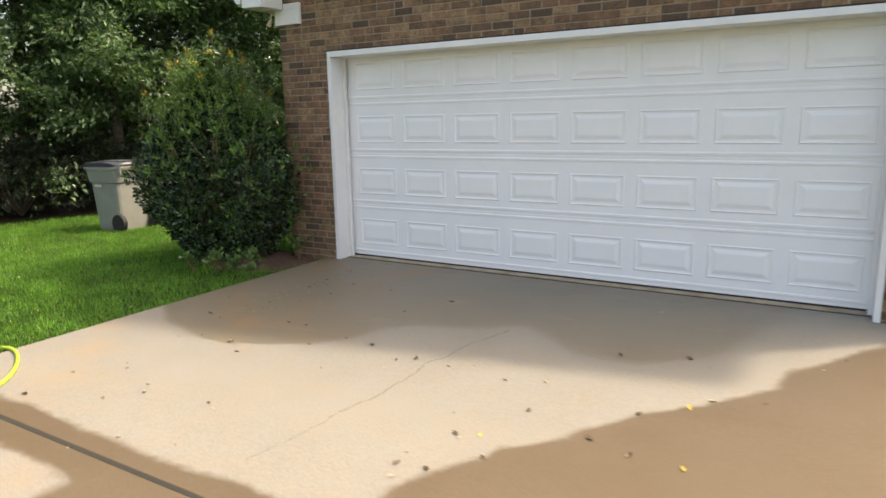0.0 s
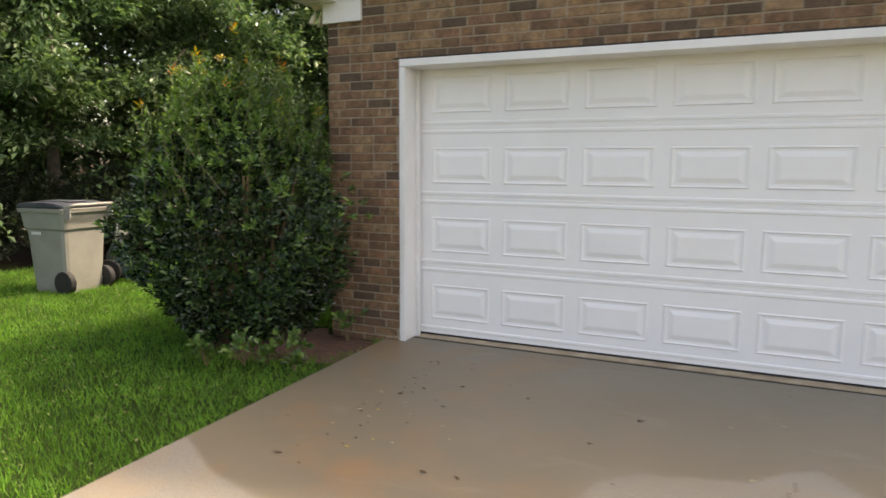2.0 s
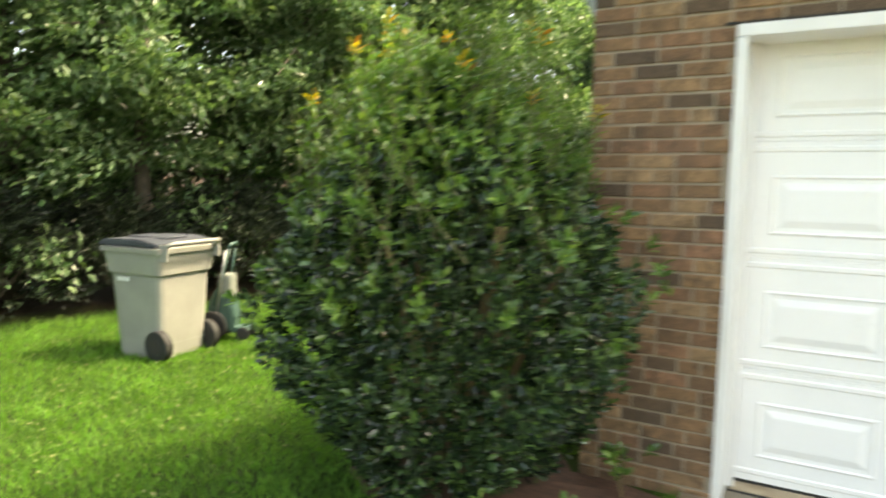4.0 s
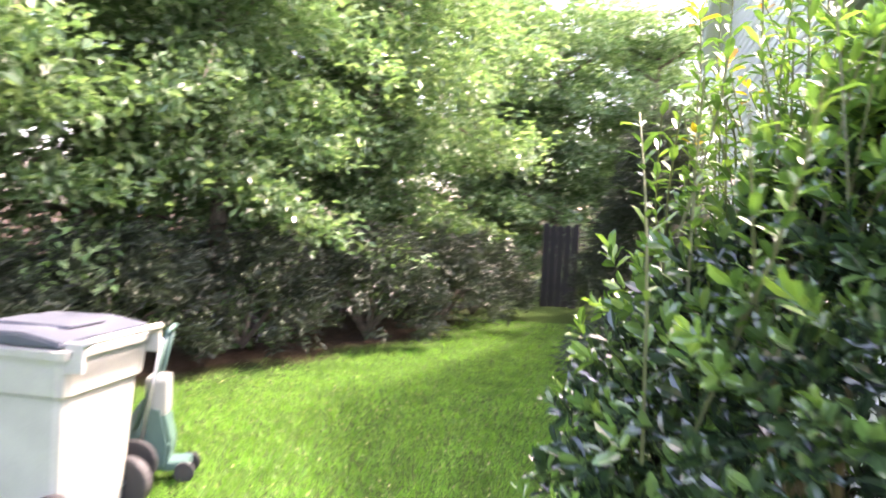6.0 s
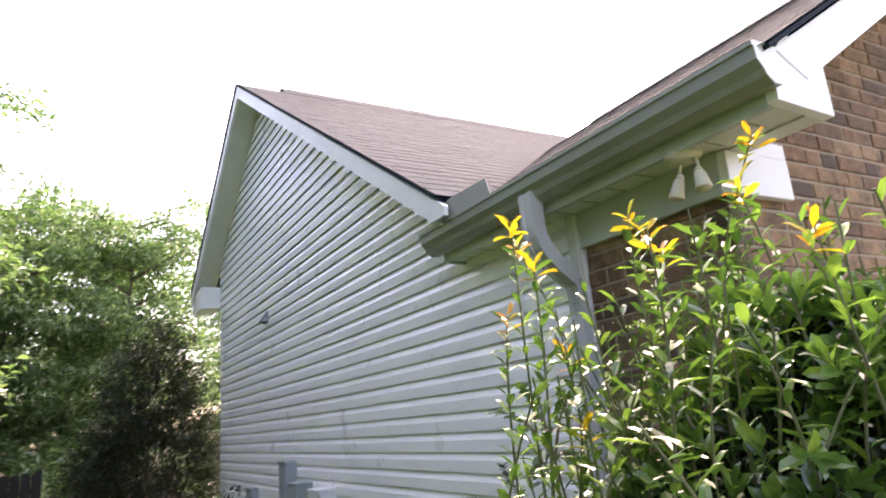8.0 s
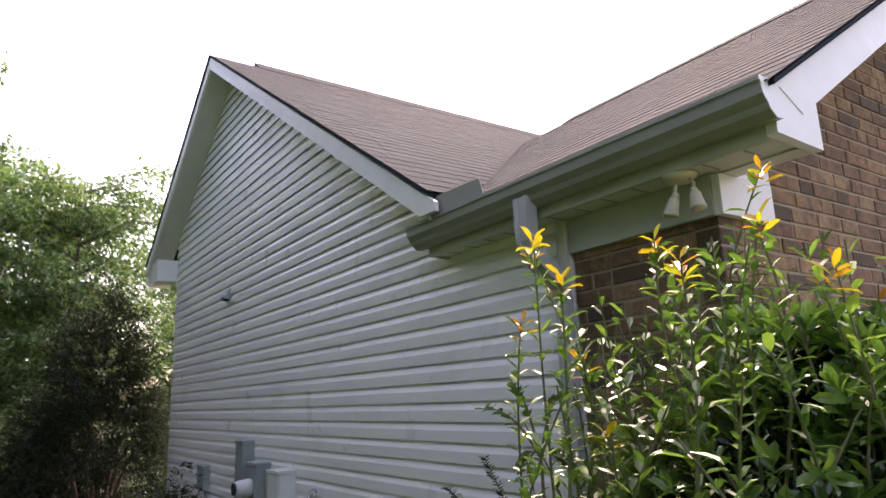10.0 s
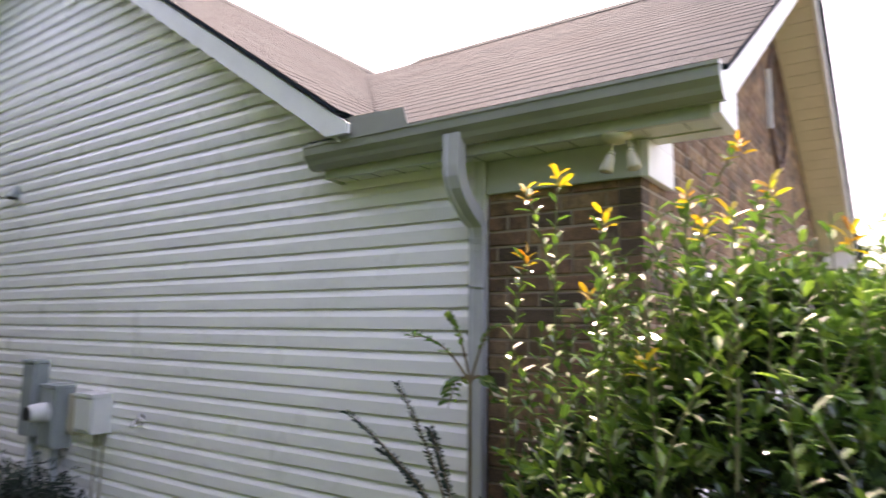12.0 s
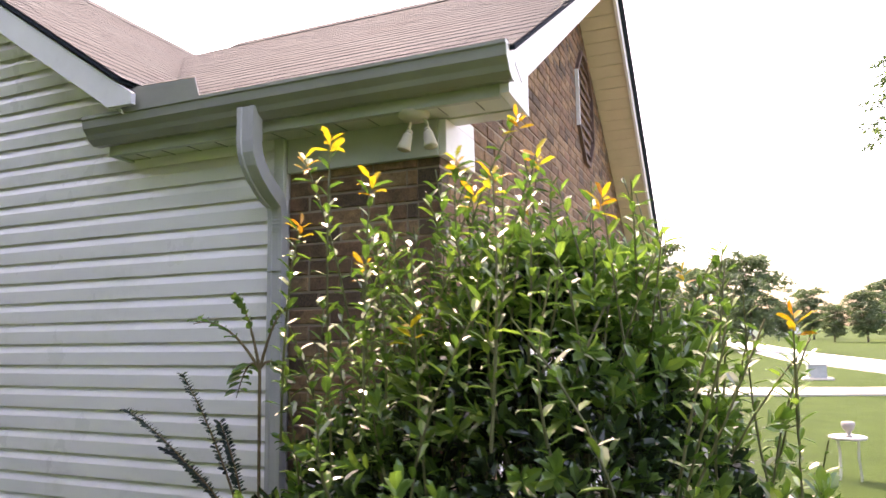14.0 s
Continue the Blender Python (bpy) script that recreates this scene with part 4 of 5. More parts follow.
hose = holder("garden_hose", (0.2, -3.4, 0), "lime-green garden hose lying in a loop", "hose")
pts = [(-0.9, -3.5, -0.02), (-0.5, -3.33, -0.01), (-0.23, -3.24, 0.004), (-0.09, -3.23, 0.012), (0.09, -3.29, 0.013), (0.31, -3.42, 0.013), (0.48, -3.58, 0.013), (0.52, -3.76, 0.013), (0.40, -4.0, 0.013), (0.0, -4.3, 0.012), (-0.6, -4.55, -0.02)]
sm = []
for k in range(len(pts) - 1):
    p0, p1, p2, p3 = (Vector(pts[max(0, min(len(pts) - 1, k + j))]) for j in (-1, 0, 1, 2))
    for j in range(6):
        t = j / 6
        sm.append(0.5 * ((2 * p1) + (p2 - p0) * t + (2 * p0 - 5 * p1 + 4 * p2 - p3) * t * t + (3 * p1 - p0 - 3 * p2 + p3) * t ** 3))
sm = [Vector((p.x, p.y, p.z + dz(p.y))) for p in sm]
part("tube", tube(bmesh.new(), sm, 0.0125, 10), HOSE, hose, smooth=True)

rng = random.Random(11)
verts, faces = [], []
y, k, sway = -1.32, 0, 0.0
while y > -3.5:
    w = (0.0012 + rng.random() * 0.0028) * (1.0 if y > -2.9 else 0.6)
    sway = sway * 0.8 + rng.uniform(-0.012, 0.012)
    x = float(np.interp(-y, [1.3, 1.75, 2.15, 2.4, 2.7, 3.0, 3.45], [2.66, 2.54, 2.485, 2.505, 2.51, 2.455, 2.42])) + sway
    verts += [(x - w, y, dz(y) + 0.002), (x + w, y + rng.uniform(-0.004, 0.004), dz(y) + 0.002)]
    if k:
        faces.append((2 * k - 2, 2 * k - 1, 2 * k + 1, 2 * k))
    k += 1
    y -= 0.015 + rng.random() * 0.015
raw("crack", verts, faces, plain("crack_dirt", (0.07, 0.055, 0.04), (0.14, 0.11, 0.08), 0.95, 8), drive, "thin wandering crack")

LITTER = [plain("brown_leaf", (0.07, 0.045, 0.025), (0.14, 0.09, 0.05), 0.8, 30), plain("yellow_leaf", (0.45, 0.34, 0.05), (0.55, 0.42, 0.08), 0.7, 30), plain("pale_leaf", (0.35, 0.30, 0.2), (0.45, 0.38, 0.26), 0.8, 30)]
lmesh = []
for m in LITTER:
    me = bpy.data.meshes.new("fallen_leaf")
    me.from_pydata([(-0.026, 0, 0.004), (-0.008, 0.013, 0.010), (0.014, 0.010, 0.006), (0.028, 0, 0.012), (0.013, -0.012, 0.008), (-0.009, -0.012, 0.004), (-0.005, 0, 0.0015), (0.014, 0, 0.002)], [],
                   [(0, 6, 1), (1, 6, 7, 2), (2, 7, 3), (0, 5, 6), (5, 4, 7, 6), (4, 3, 7)])
    me.materials.append(m)
    lmesh.append(me)
LEAVES = [(0.42, -2.02), (0.57, -1.06), (1.09, -2.42), (1.32, -3.23), (1.76, -3.16), (2.29, -2.17), (2.39, -2.1), (1.94, -0.89), (2.95, -1.87), (3.24, -2.05), (3.48, -1.46), (3.3, -2.44), (3.1, -2.83), (3.21, -2.79), (3.01, -3.19), (3.15, -3.17), (3.05, -3.29), (3.32, -2.97), (3.67, -2.58), (3.87, -2.65), (4.1, -2.65), (4.09, -1.89), (4.0, -2.03), (3.8, -2.21), (4.33, -1.8), (3.86, -1.32), (0.74, -3.58), (1.19, -3.4), (1.28, -2.53), (1.14, -1.91), (1.3, -1.9), (1.75, -1.99), (1.99, -2.02)]
rng = random.Random(4)
for k in range(150):
    x, y = (rng.uniform(0.0, 5.0), -0.1 - 4.4 * rng.random() ** 1.2) if k < 95 else (0.45 + rng.gauss(0, 0.35) ** 2 * 3, -1.1 + rng.gauss(0, 0.45))
    if k < len(LEAVES):
        x, y = LEAVES[k]
    c = rng.choice([0, 0, 0, 0, 2, 2, 1])
    ob = new("fallen_leaf", lmesh[c])
    s = rng.uniform(0.7, 1.15) if k < len(LEAVES) else rng.uniform(0.25, 0.6) if k < 95 else rng.uniform(0.25, 0.6)
    ob.matrix_world = pose(x, y, dz(y) + 0.001, rng.uniform(-6, 6), rng.uniform(-6, 6), rng.uniform(0, 360)) @ Matrix.Diagonal((s, s, s, 1))
    tagged(ob, ("dry brown", "bright yellow", "pale faded")[c] + " fallen leaf on the concrete driveway", "leaf", "fallen leaves")


# ---------------------------------------------------------------- the big bush
BC = Vector((-1.15, -0.42, 0))


def bush_radius(z):
    return float(np.interp(z, [0.0, 0.25, 0.6, 0.9, 1.1, 1.4, 1.65, 1.85, 2.0], [0.48, 0.64, 0.86, 0.94, 0.86, 0.64, 0.34, 0.12, 0.06]))


def clear_of_house(p, margin=0.05):
    return not ((p[0] > XW - margin and p[1] > -margin))


def rosettes(points, dirs, rng, count, length, spread=0.75):
    """Leaves that stand round the tip of each twig."""
    pos, along, up, ln = [], [], [], []
    for p, d in zip(points, dirs):
        d = np.array(d) / np.linalg.norm(d)
        a = np.cross(d, (0.31, 0.2, 0.93))
        a /= np.linalg.norm(a) + 1e-9
        b = np.cross(d, a)
        n = rng.integers(count[0], count[1])
        t0 = rng.random() * 6.28
        for k in range(n):
            t = t0 + k * 2.4
            s = spread * (0.55 + 0.8 * k / n)
            v = d * (1.1 - 0.75 * k / n) + (a * math.cos(t) + b * math.sin(t)) * s + rng.normal(0, 0.12, 3)
            pos.append(np.array(p) - d * 0.05 * k / n)
            along.append(v)
            up.append(d + rng.normal(0, 0.35, 3))
            ln.append(length * rng.uniform(0.65, 1.15))
    return np.array(pos), np.array(along), np.array(up), np.array(ln)


def big_bush():
    rng = np.random.default_rng(21)
    b = holder("bush", (BC.x, BC.y, -0.03), "tall glossy evergreen bush with orange new shoots by the garage corner", "bush")
    pts, dirs = [], []
    while len(pts) < 4200:
        z = rng.uniform(0.05, 1.92)
        if rng.random() > bush_radius(z) + 0.25:
            continue
        t = rng.random() * 2 * math.pi
        lump = 1 + 0.10 * math.sin(3 * t + 2.0 * z) + 0.08 * math.sin(7 * t - 3 * z)
        f = 1 - abs(rng.normal(0, 0.2))
        r = bush_radius(z) * lump * f
        p = (BC.x + r * math.cos(t) * 0.90, BC.y - 0.14 * min(1, max(0, (z - 1.2) / 0.6)) + r * math.sin(t) * 0.88, z)
        if f < 0.1 or not clear_of_house(p):
            continue
        pts.append(p)
        dirs.append((math.cos(t) * 0.9 + rng.normal(0, 0.3), math.sin(t) * 0.9 + rng.normal(0, 0.3), 0.35 + 0.35 * z + rng.normal(0, 0.3)))
    pos, along, up, ln = rosettes(pts, dirs, rng, (6, 10), 0.056)
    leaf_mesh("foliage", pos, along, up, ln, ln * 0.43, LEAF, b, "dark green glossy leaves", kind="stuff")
    # lighter sprays on the upper, sunny shell, the sunlight put into their colour
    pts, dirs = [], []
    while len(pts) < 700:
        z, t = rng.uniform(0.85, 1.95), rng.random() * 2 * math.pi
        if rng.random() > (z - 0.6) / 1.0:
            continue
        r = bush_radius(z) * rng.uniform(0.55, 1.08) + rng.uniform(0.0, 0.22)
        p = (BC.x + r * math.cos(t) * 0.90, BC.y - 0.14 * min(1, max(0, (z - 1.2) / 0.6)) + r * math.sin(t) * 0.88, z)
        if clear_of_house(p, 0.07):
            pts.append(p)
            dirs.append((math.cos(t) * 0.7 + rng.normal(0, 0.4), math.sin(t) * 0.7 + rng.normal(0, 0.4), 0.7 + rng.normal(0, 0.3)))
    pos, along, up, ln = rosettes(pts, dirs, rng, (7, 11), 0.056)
    leaf_mesh("sunny_sprays", pos, along, up, ln, ln * 0.42, SHOOT, b, "outer leaves, sunlight put into their lighter green", kind="stuff")
    # bare stems inside
    for k in range(16):
        t = rng.random() * 6.28
        r0, r1 = rng.uniform(0.05, 0.3), rng.uniform(0.3, 0.75)
        p = [(BC.x + r0 * math.cos(t), BC.y + r0 * math.sin(t), -0.05), (BC.x + (r0 * 0.6 + r1 * 0.4) * math.cos(t) + rng.normal(0, 0.03), BC.y + (r0 * 0.6 + r1 * 0.4) * math.sin(t), 0.6), (BC.x + r1 * math.cos(t), BC.y + r1 * math.sin(t), 1.25)]
        p = [q if clear_of_house(q) else (min(q[0], XW - 0.1), q[1], q[2]) for q in p]
        part("stem", tube(bmesh.new(), p, [0.02, 0.014, 0.007], 6), STEM, b)
    # upright shoots
    tips = [(-1.467, 0.064, 2.20), (-1.60, -0.10, 2.20), (-1.665, -0.248, 2.07), (-1.154, -0.459, 2.34), (-1.54, -0.412, 2.13), (-1.522, -0.15, 1.89), (-1.556, 0.017, 2.0), (-1.624, -0.529, 2.06)]
    while len(tips) < 150:
        t, f = rng.random() * 6.28, math.sqrt(rng.random())
        p = (BC.x + 0.70 * f * math.cos(t), BC.y + (0.80 if math.sin(t) < 0 else 0.62) * f * math.sin(t), 2.26 - 0.55 * f * f - abs(rng.normal(0, 0.14)))
        if clear_of_house(p, 0.08):
            tips.append(p)
    P, A, U, L, NP, ND = [], [], [], [], [], []
    for i, tip in enumerate(tips):
        tip = np.array(tip)
        low = tip * 0.86 + np.array(BC) * 0.14
        low[:2] += rng.normal(0, 0.10, 2)
        low[0] = min(low[0], XW - 0.06) if low[1] > -0.06 else low[0]
        low[2] = tip[2] - rng.uniform(0.45, 0.85)
        bend = rng.normal(0, 0.035, 3)
        path = [low * (1 - s) + tip * s + bend * math.sin(3.14 * s) for s in np.linspace(0, 1, 7)]
        part("shoot", tube(bmesh.new(), path, [0.004, 0.0038, 0.0035, 0.003, 0.0028, 0.0024, 0.002], 5), GREENSTEM, b)
        s, k = 0.12, 0
        while s < 0.97:
            q = path[int(s * 6)] * (1 - (s * 6) % 1) + path[min(6, int(s * 6) + 1)] * ((s * 6) % 1)
            t = k * 2.4 + i
            P.append(q)
            A.append((math.cos(t), math.sin(t), 0.6 + rng.normal(0, 0.45)))
            U.append((-0.3 * math.cos(t), -0.3 * math.sin(t), 1 + rng.normal(0, 0.1)))
            L.append(rng.uniform(0.036, 0.062))
            s += rng.uniform(0.018, 0.040)
            k += 1
        if i < 8 or rng.random() < 0.10:
            NP.append(tip)
            ND.append((rng.normal(0, 0.2), rng.normal(0, 0.2), 1))
    L = np.array(L)
    leaf_mesh("shoot_leaves", np.array(P), np.array(A), np.array(U), L, L * 0.38, SHOOT, b, "light green leaves along upright shoots", kind="stuff")
    pos, along, up, ln = rosettes(NP, ND, rng, (6, 9), 0.052, 1.7)
    leaf_mesh("new_leaves", pos, along, up, ln, ln * 0.33, NEWLEAF, b, "yellow and orange new leaves at the tips", kind="stuff")


big_bush()

# mulch bed under the bush
rng = random.Random(5)
bm = bmesh.new()
ring = [bm.verts.new((BC.x + 0.25 + (0.85 + rng.uniform(-0.07, 0.07)) * math.cos(a) * 1.0, min(-0.02 if BC.x + 0.25 + math.cos(a) > -0.66 else 1.0, BC.y + 0.05 + (0.48 + rng.uniform(-0.06, 0.06)) * math.sin(a)), -0.046)) for a in np.linspace(0, 2 * math.pi, 40, endpoint=False)]
for v in ring:
    v.co.x = min(v.co.x, EDGE - 0.005)
mid = bm.verts.new((BC.x, BC.y, 0.03))
for k in range(40):
    bm.faces.new((ring[k], ring[(k + 1) % 40], mid))
tagged(part("mulch_bed", bm, SOILBED, None), "dark brown mulch bed under the bush", "flower bed", kind="structure")


def weed(x, y, h, seed, n=11, label="small bright green weed in the mulch by the driveway"):
    rng = np.random.default_rng(seed)
    w = holder("weed", (x, y, -0.03), label, "weed", "weeds")
    pts, dirs = [], []
    for k in range(n):
        t = rng.random() * 6.28
        r = h * rng.uniform(0.1, 0.8)
        p = (x + r * math.cos(t), y + r * math.sin(t), h * rng.uniform(0.45, 1.0))
        pts.append(p)
        dirs.append((math.cos(t), math.sin(t), 0.9))
        part("stalk", tube(bmesh.new(), [(x, y, -0.03), ((x + p[0]) / 2, (y + p[1]) / 2, p[2] * 0.6), p], [0.003, 0.0025, 0.0015], 4), STEM, w)
    pos, along, up, ln = rosettes(pts, dirs, rng, (4, 7), 0.06, 0.9)
    leaf_mesh("leaves", pos, along, up, ln, ln * 0.55, SHOOT, w, kind="stuff")


for k, (x, y, h) in enumerate(((-0.36, -0.20, 0.21), (-0.42, -0.78, 0.19), (-0.66, -1.02, 0.17), (-0.52, -0.95, 0.12), (-0.27, -0.98, 0.07), (-0.88, -1.14, 0.15))):
    weed(x, y, h, 40 + k)


def sapling(base, tips, seed, leaf, name, label, length, pairs):
    """Thin arching stems with leaflets in two rows."""
    rng = np.random.default_rng(seed)
    s = holder(name, base, label, "sapling")
    P, A, U, L = [], [], [], []
    if base[2] > 0.2:
        part("stem", tube(bmesh.new(), [(base[0], base[1] - 0.05, -0.05), (base[0] + 0.02, base[1], 0.5), base], [0.010, 0.008, 0.006], 6), STEM, s)
    for tip in tips:
        a, c = np.array(base, float), np.array(tip, float)
        mid = (a + c) / 2 + np.array([0, 0, 0.12])
        path = [a * (1 - t) ** 2 + mid * 2 * t * (1 - t) + c * t * t for t in np.linspace(0, 1, 12)]
        part("stem", tube(bmesh.new(), path, [0.006 - 0.0004 * k for k in range(12)], 5), STEM, s)
        d = c - a
        side = np.cross(d, (0, 0, 1))
        side /= np.linalg.norm(side) + 1e-9
        for k in range(pairs):
            t = 0.35 + 0.65 * k / pairs
            q = a * (1 - t) ** 2 + mid * 2 * t * (1 - t) + c * t * t
            for sg in (-1, 1):
                P.append(q)
                A.append(side * sg + d / np.linalg.norm(d) * 0.5 + rng.normal(0, 0.12, 3))
                U.append((-0.8, 0, 0.6))
                L.append(length * rng.uniform(0.7, 1.1))
    L = np.array(L)
    leaf_mesh("leaf_spray", np.array(P), np.array(A), np.array(U), L, L * 0.5, leaf, s, kind="stuff")


sapling((-1.0, 0.58, 0.95), [(-1.02, 0.90, 1.58), (-1.0, 1.20, 1.44), (-0.95, 0.78, 1.40), (-1.0, 1.0, 1.30)], 3, JUNIPER, "locust_sapling", "thin dark locust sapling with feathery leaflets by the siding", 0.034, 30)
sapling((-1.08, 0.50, 1.60), [(-1.14, 0.74, 1.76), (-1.05, 0.40, 1.80), (-1.12, 0.58, 1.84), (-1.0, 0.44, 1.52), (-1.05, 0.62, 1.50)], 8, SHOOT, "round_leaf_sapling", "small sapling with round light green leaves by the downspout", 0.062, 7)


# ---------------------------------------------------------------- low shrubs
def needle_shrub(name, at, rx, ry, h, n, mat, label, size, seed):
    """A low spreading shrub of layered sprays."""
    rng = np.random.default_rng(seed)
    s = holder(name, at, label, "shrub")
    P, A, U = [], [], []
    for k in range(n):
        t = rng.random() * 6.28
        f = math.sqrt(rng.random())
        zt = h * math.sqrt(max(0.02, 1 - f * f)) * rng.uniform(0.55, 1.05)
        c = np.array((at[0] + rx * f * math.cos(t), at[1] + ry * f * math.sin(t), zt))
        d = np.array((math.cos(t), math.sin(t), 0.25 + rng.normal(0, 0.25)))
        for j in range(26):
            q = c + d * rng.uniform(-0.16, 0.16) + rng.normal(0, 0.03, 3)
            q[2] = max(q[2], 0.0)
            P.append(q)
            A.append(d + rng.normal(0, 0.55, 3))
            U.append(np.array((0, 0, 1)) + rng.normal(0, 0.5, 3))
    L = rng.uniform(0.6, 1.2, len(P)) * size
    leaf_mesh("foliage", np.array(P), np.array(A), np.array(U), L, L * 0.30, mat, s, kind="stuff", simple=True)
    for k in range(7):
        t = k * 0.9
        part("branch", tube(bmesh.new(), [(at[0], at[1], -0.04), (at[0] + rx * 0.4 * math.cos(t), at[1] + ry * 0.4 * math.sin(t), h * 0.35), (at[0] + rx * 0.75 * math.cos(t), at[1] + ry * 0.75 * math.sin(t), h * 0.5)], [0.03, 0.02, 0.008], 6), BARK, s)


needle_shrub("juniper", (-1.45, 4.75, -0.03), 0.82, 0.85, 0.72, 420, JUNIPER, "low spreading blue-green juniper beside the siding", 0.07, 1)
needle_shrub("juniper", (-1.02, 4.15, -0.03), 0.34, 0.75, 0.78, 240, JUNIPER, "dark juniper against the siding below the meter boxes", 0.07, 7)
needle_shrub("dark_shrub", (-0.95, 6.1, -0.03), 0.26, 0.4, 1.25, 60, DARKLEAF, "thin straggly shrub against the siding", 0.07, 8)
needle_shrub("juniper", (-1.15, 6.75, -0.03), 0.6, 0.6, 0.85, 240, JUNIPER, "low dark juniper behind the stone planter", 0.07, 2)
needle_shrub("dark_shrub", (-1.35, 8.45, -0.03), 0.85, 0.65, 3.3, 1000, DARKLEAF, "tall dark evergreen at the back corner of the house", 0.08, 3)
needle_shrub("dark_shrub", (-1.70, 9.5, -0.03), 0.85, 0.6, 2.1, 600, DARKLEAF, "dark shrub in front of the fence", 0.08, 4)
# low growth beneath the crowns, its shade painted into the leaves
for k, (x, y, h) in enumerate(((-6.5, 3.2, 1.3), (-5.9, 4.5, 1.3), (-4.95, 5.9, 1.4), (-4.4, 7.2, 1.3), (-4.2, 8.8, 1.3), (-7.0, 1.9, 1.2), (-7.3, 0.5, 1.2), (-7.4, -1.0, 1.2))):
    needle_shrub("undergrowth", (x, y, gz(x)), 0.95, 0.95, h, 330, SHADELEAF, "undergrowth at the edge of the wood, tree shade put into its dark grey-green", 0.10, 60 + k)


# ---------------------------------------------------------------- trees
def make_tree(seed, h, r, low, leaves, size, mat, label, branches=105):
    """Tapered trunk, limbs, and sprays of leaves along drooping branches."""
    rng = np.random.default_rng(seed)
    tree = holder("tree", (0, 0, 0), label, "tree", "trees")
    lean = rng.normal(0, 0.25, 2)
    trunk = [(lean[0] * s * s, lean[1] * s * s, -0.1 + h * 0.82 * s) for s in np.linspace(0, 1, 8)]
    part("trunk", tube(bmesh.new(), trunk, [0.02 * h * (1 - 0.85 * s) for s in np.linspace(0, 1, 8)], 10), BARK, tree, smooth=True)
    P, A, U = [], [], []
    per = leaves // branches
    for k in range(branches):
        z0 = low + (h * 0.93 - low) * (k + rng.random()) / branches
        f = (z0 - low) / (h - low)
        reach = r * (0.52 + 0.82 * f if f < 0.45 else 0.89 * math.sqrt(max(0.05, 1 - ((f - 0.45) / 0.6) ** 2))) * rng.uniform(0.45, 1.15)
        t = k * 2.4 + rng.normal(0, 0.3)
        s = z0 / (h * 0.9)
        a = np.array((lean[0] * s * s, lean[1] * s * s, z0))
        tipp = a + np.array((math.cos(t) * reach, math.sin(t) * reach, reach * rng.uniform(-0.05, 0.5)))
        droop = reach * rng.uniform(0.05, 0.35)
        if k % 4 == 0:
            part("limb", tube(bmesh.new(), [a, (a + tipp) / 2 + np.array((0, 0, reach * 0.12)), tipp - np.array((0, 0, droop * 0.8))], [0.006 * h, 0.0035 * h, 0.008], 6), BARK, tree)
        u = rng.random(per) ** 0.6
        q = a + (tipp - a) * u[:, None]
        q[:, 2] += np.sin(u * 3.1) * reach * 0.10 - droop * u ** 2
        sp = 0.06 + 0.15 * (1 - np.abs(u - 0.7))
        off = rng.normal(0, 1, (per, 3)) * sp[:, None] * np.array((1, 1, 0.55))
        q = q + off
        q[:, 2] = np.maximum(q[:, 2], 0.06)
        P.append(q)
        A.append(np.array((math.cos(t), math.sin(t), -0.25)) * 0.8 + rng.normal(0, 0.6, (per, 3)))
        U.append(np.array((0, 0, 1.0)) + rng.normal(0, 0.55, (per, 3)))
    P, A, U = np.concatenate(P), np.concatenate(A), np.concatenate(U)
    L = rng.uniform(0.6, 1.25, len(P)) * size
    leaf_mesh("crown", P, A, U, L, L * 0.5, mat, tree, kind="stuff", simple=True)
    return tree


WOOD = "leafy green tree at the edge of the wood beside the lawn"
kinds = [make_tree(1, 6.6, 2.7, 0.18, 30000, 0.115, TREELEAF, WOOD, 74), make_tree(2, 7.2, 2.9, 0.22, 32000, 0.12, TREELEAF, WOOD, 78), make_tree(3, 11.0, 3.0, 0.6, 36000, 0.14, TREELEAF, "tall leafy tree standing in the wood", 120), make_tree(4, 6.4, 2.7, 1.5, 24000, 0.115, TREELEAF, WOOD, 66)]
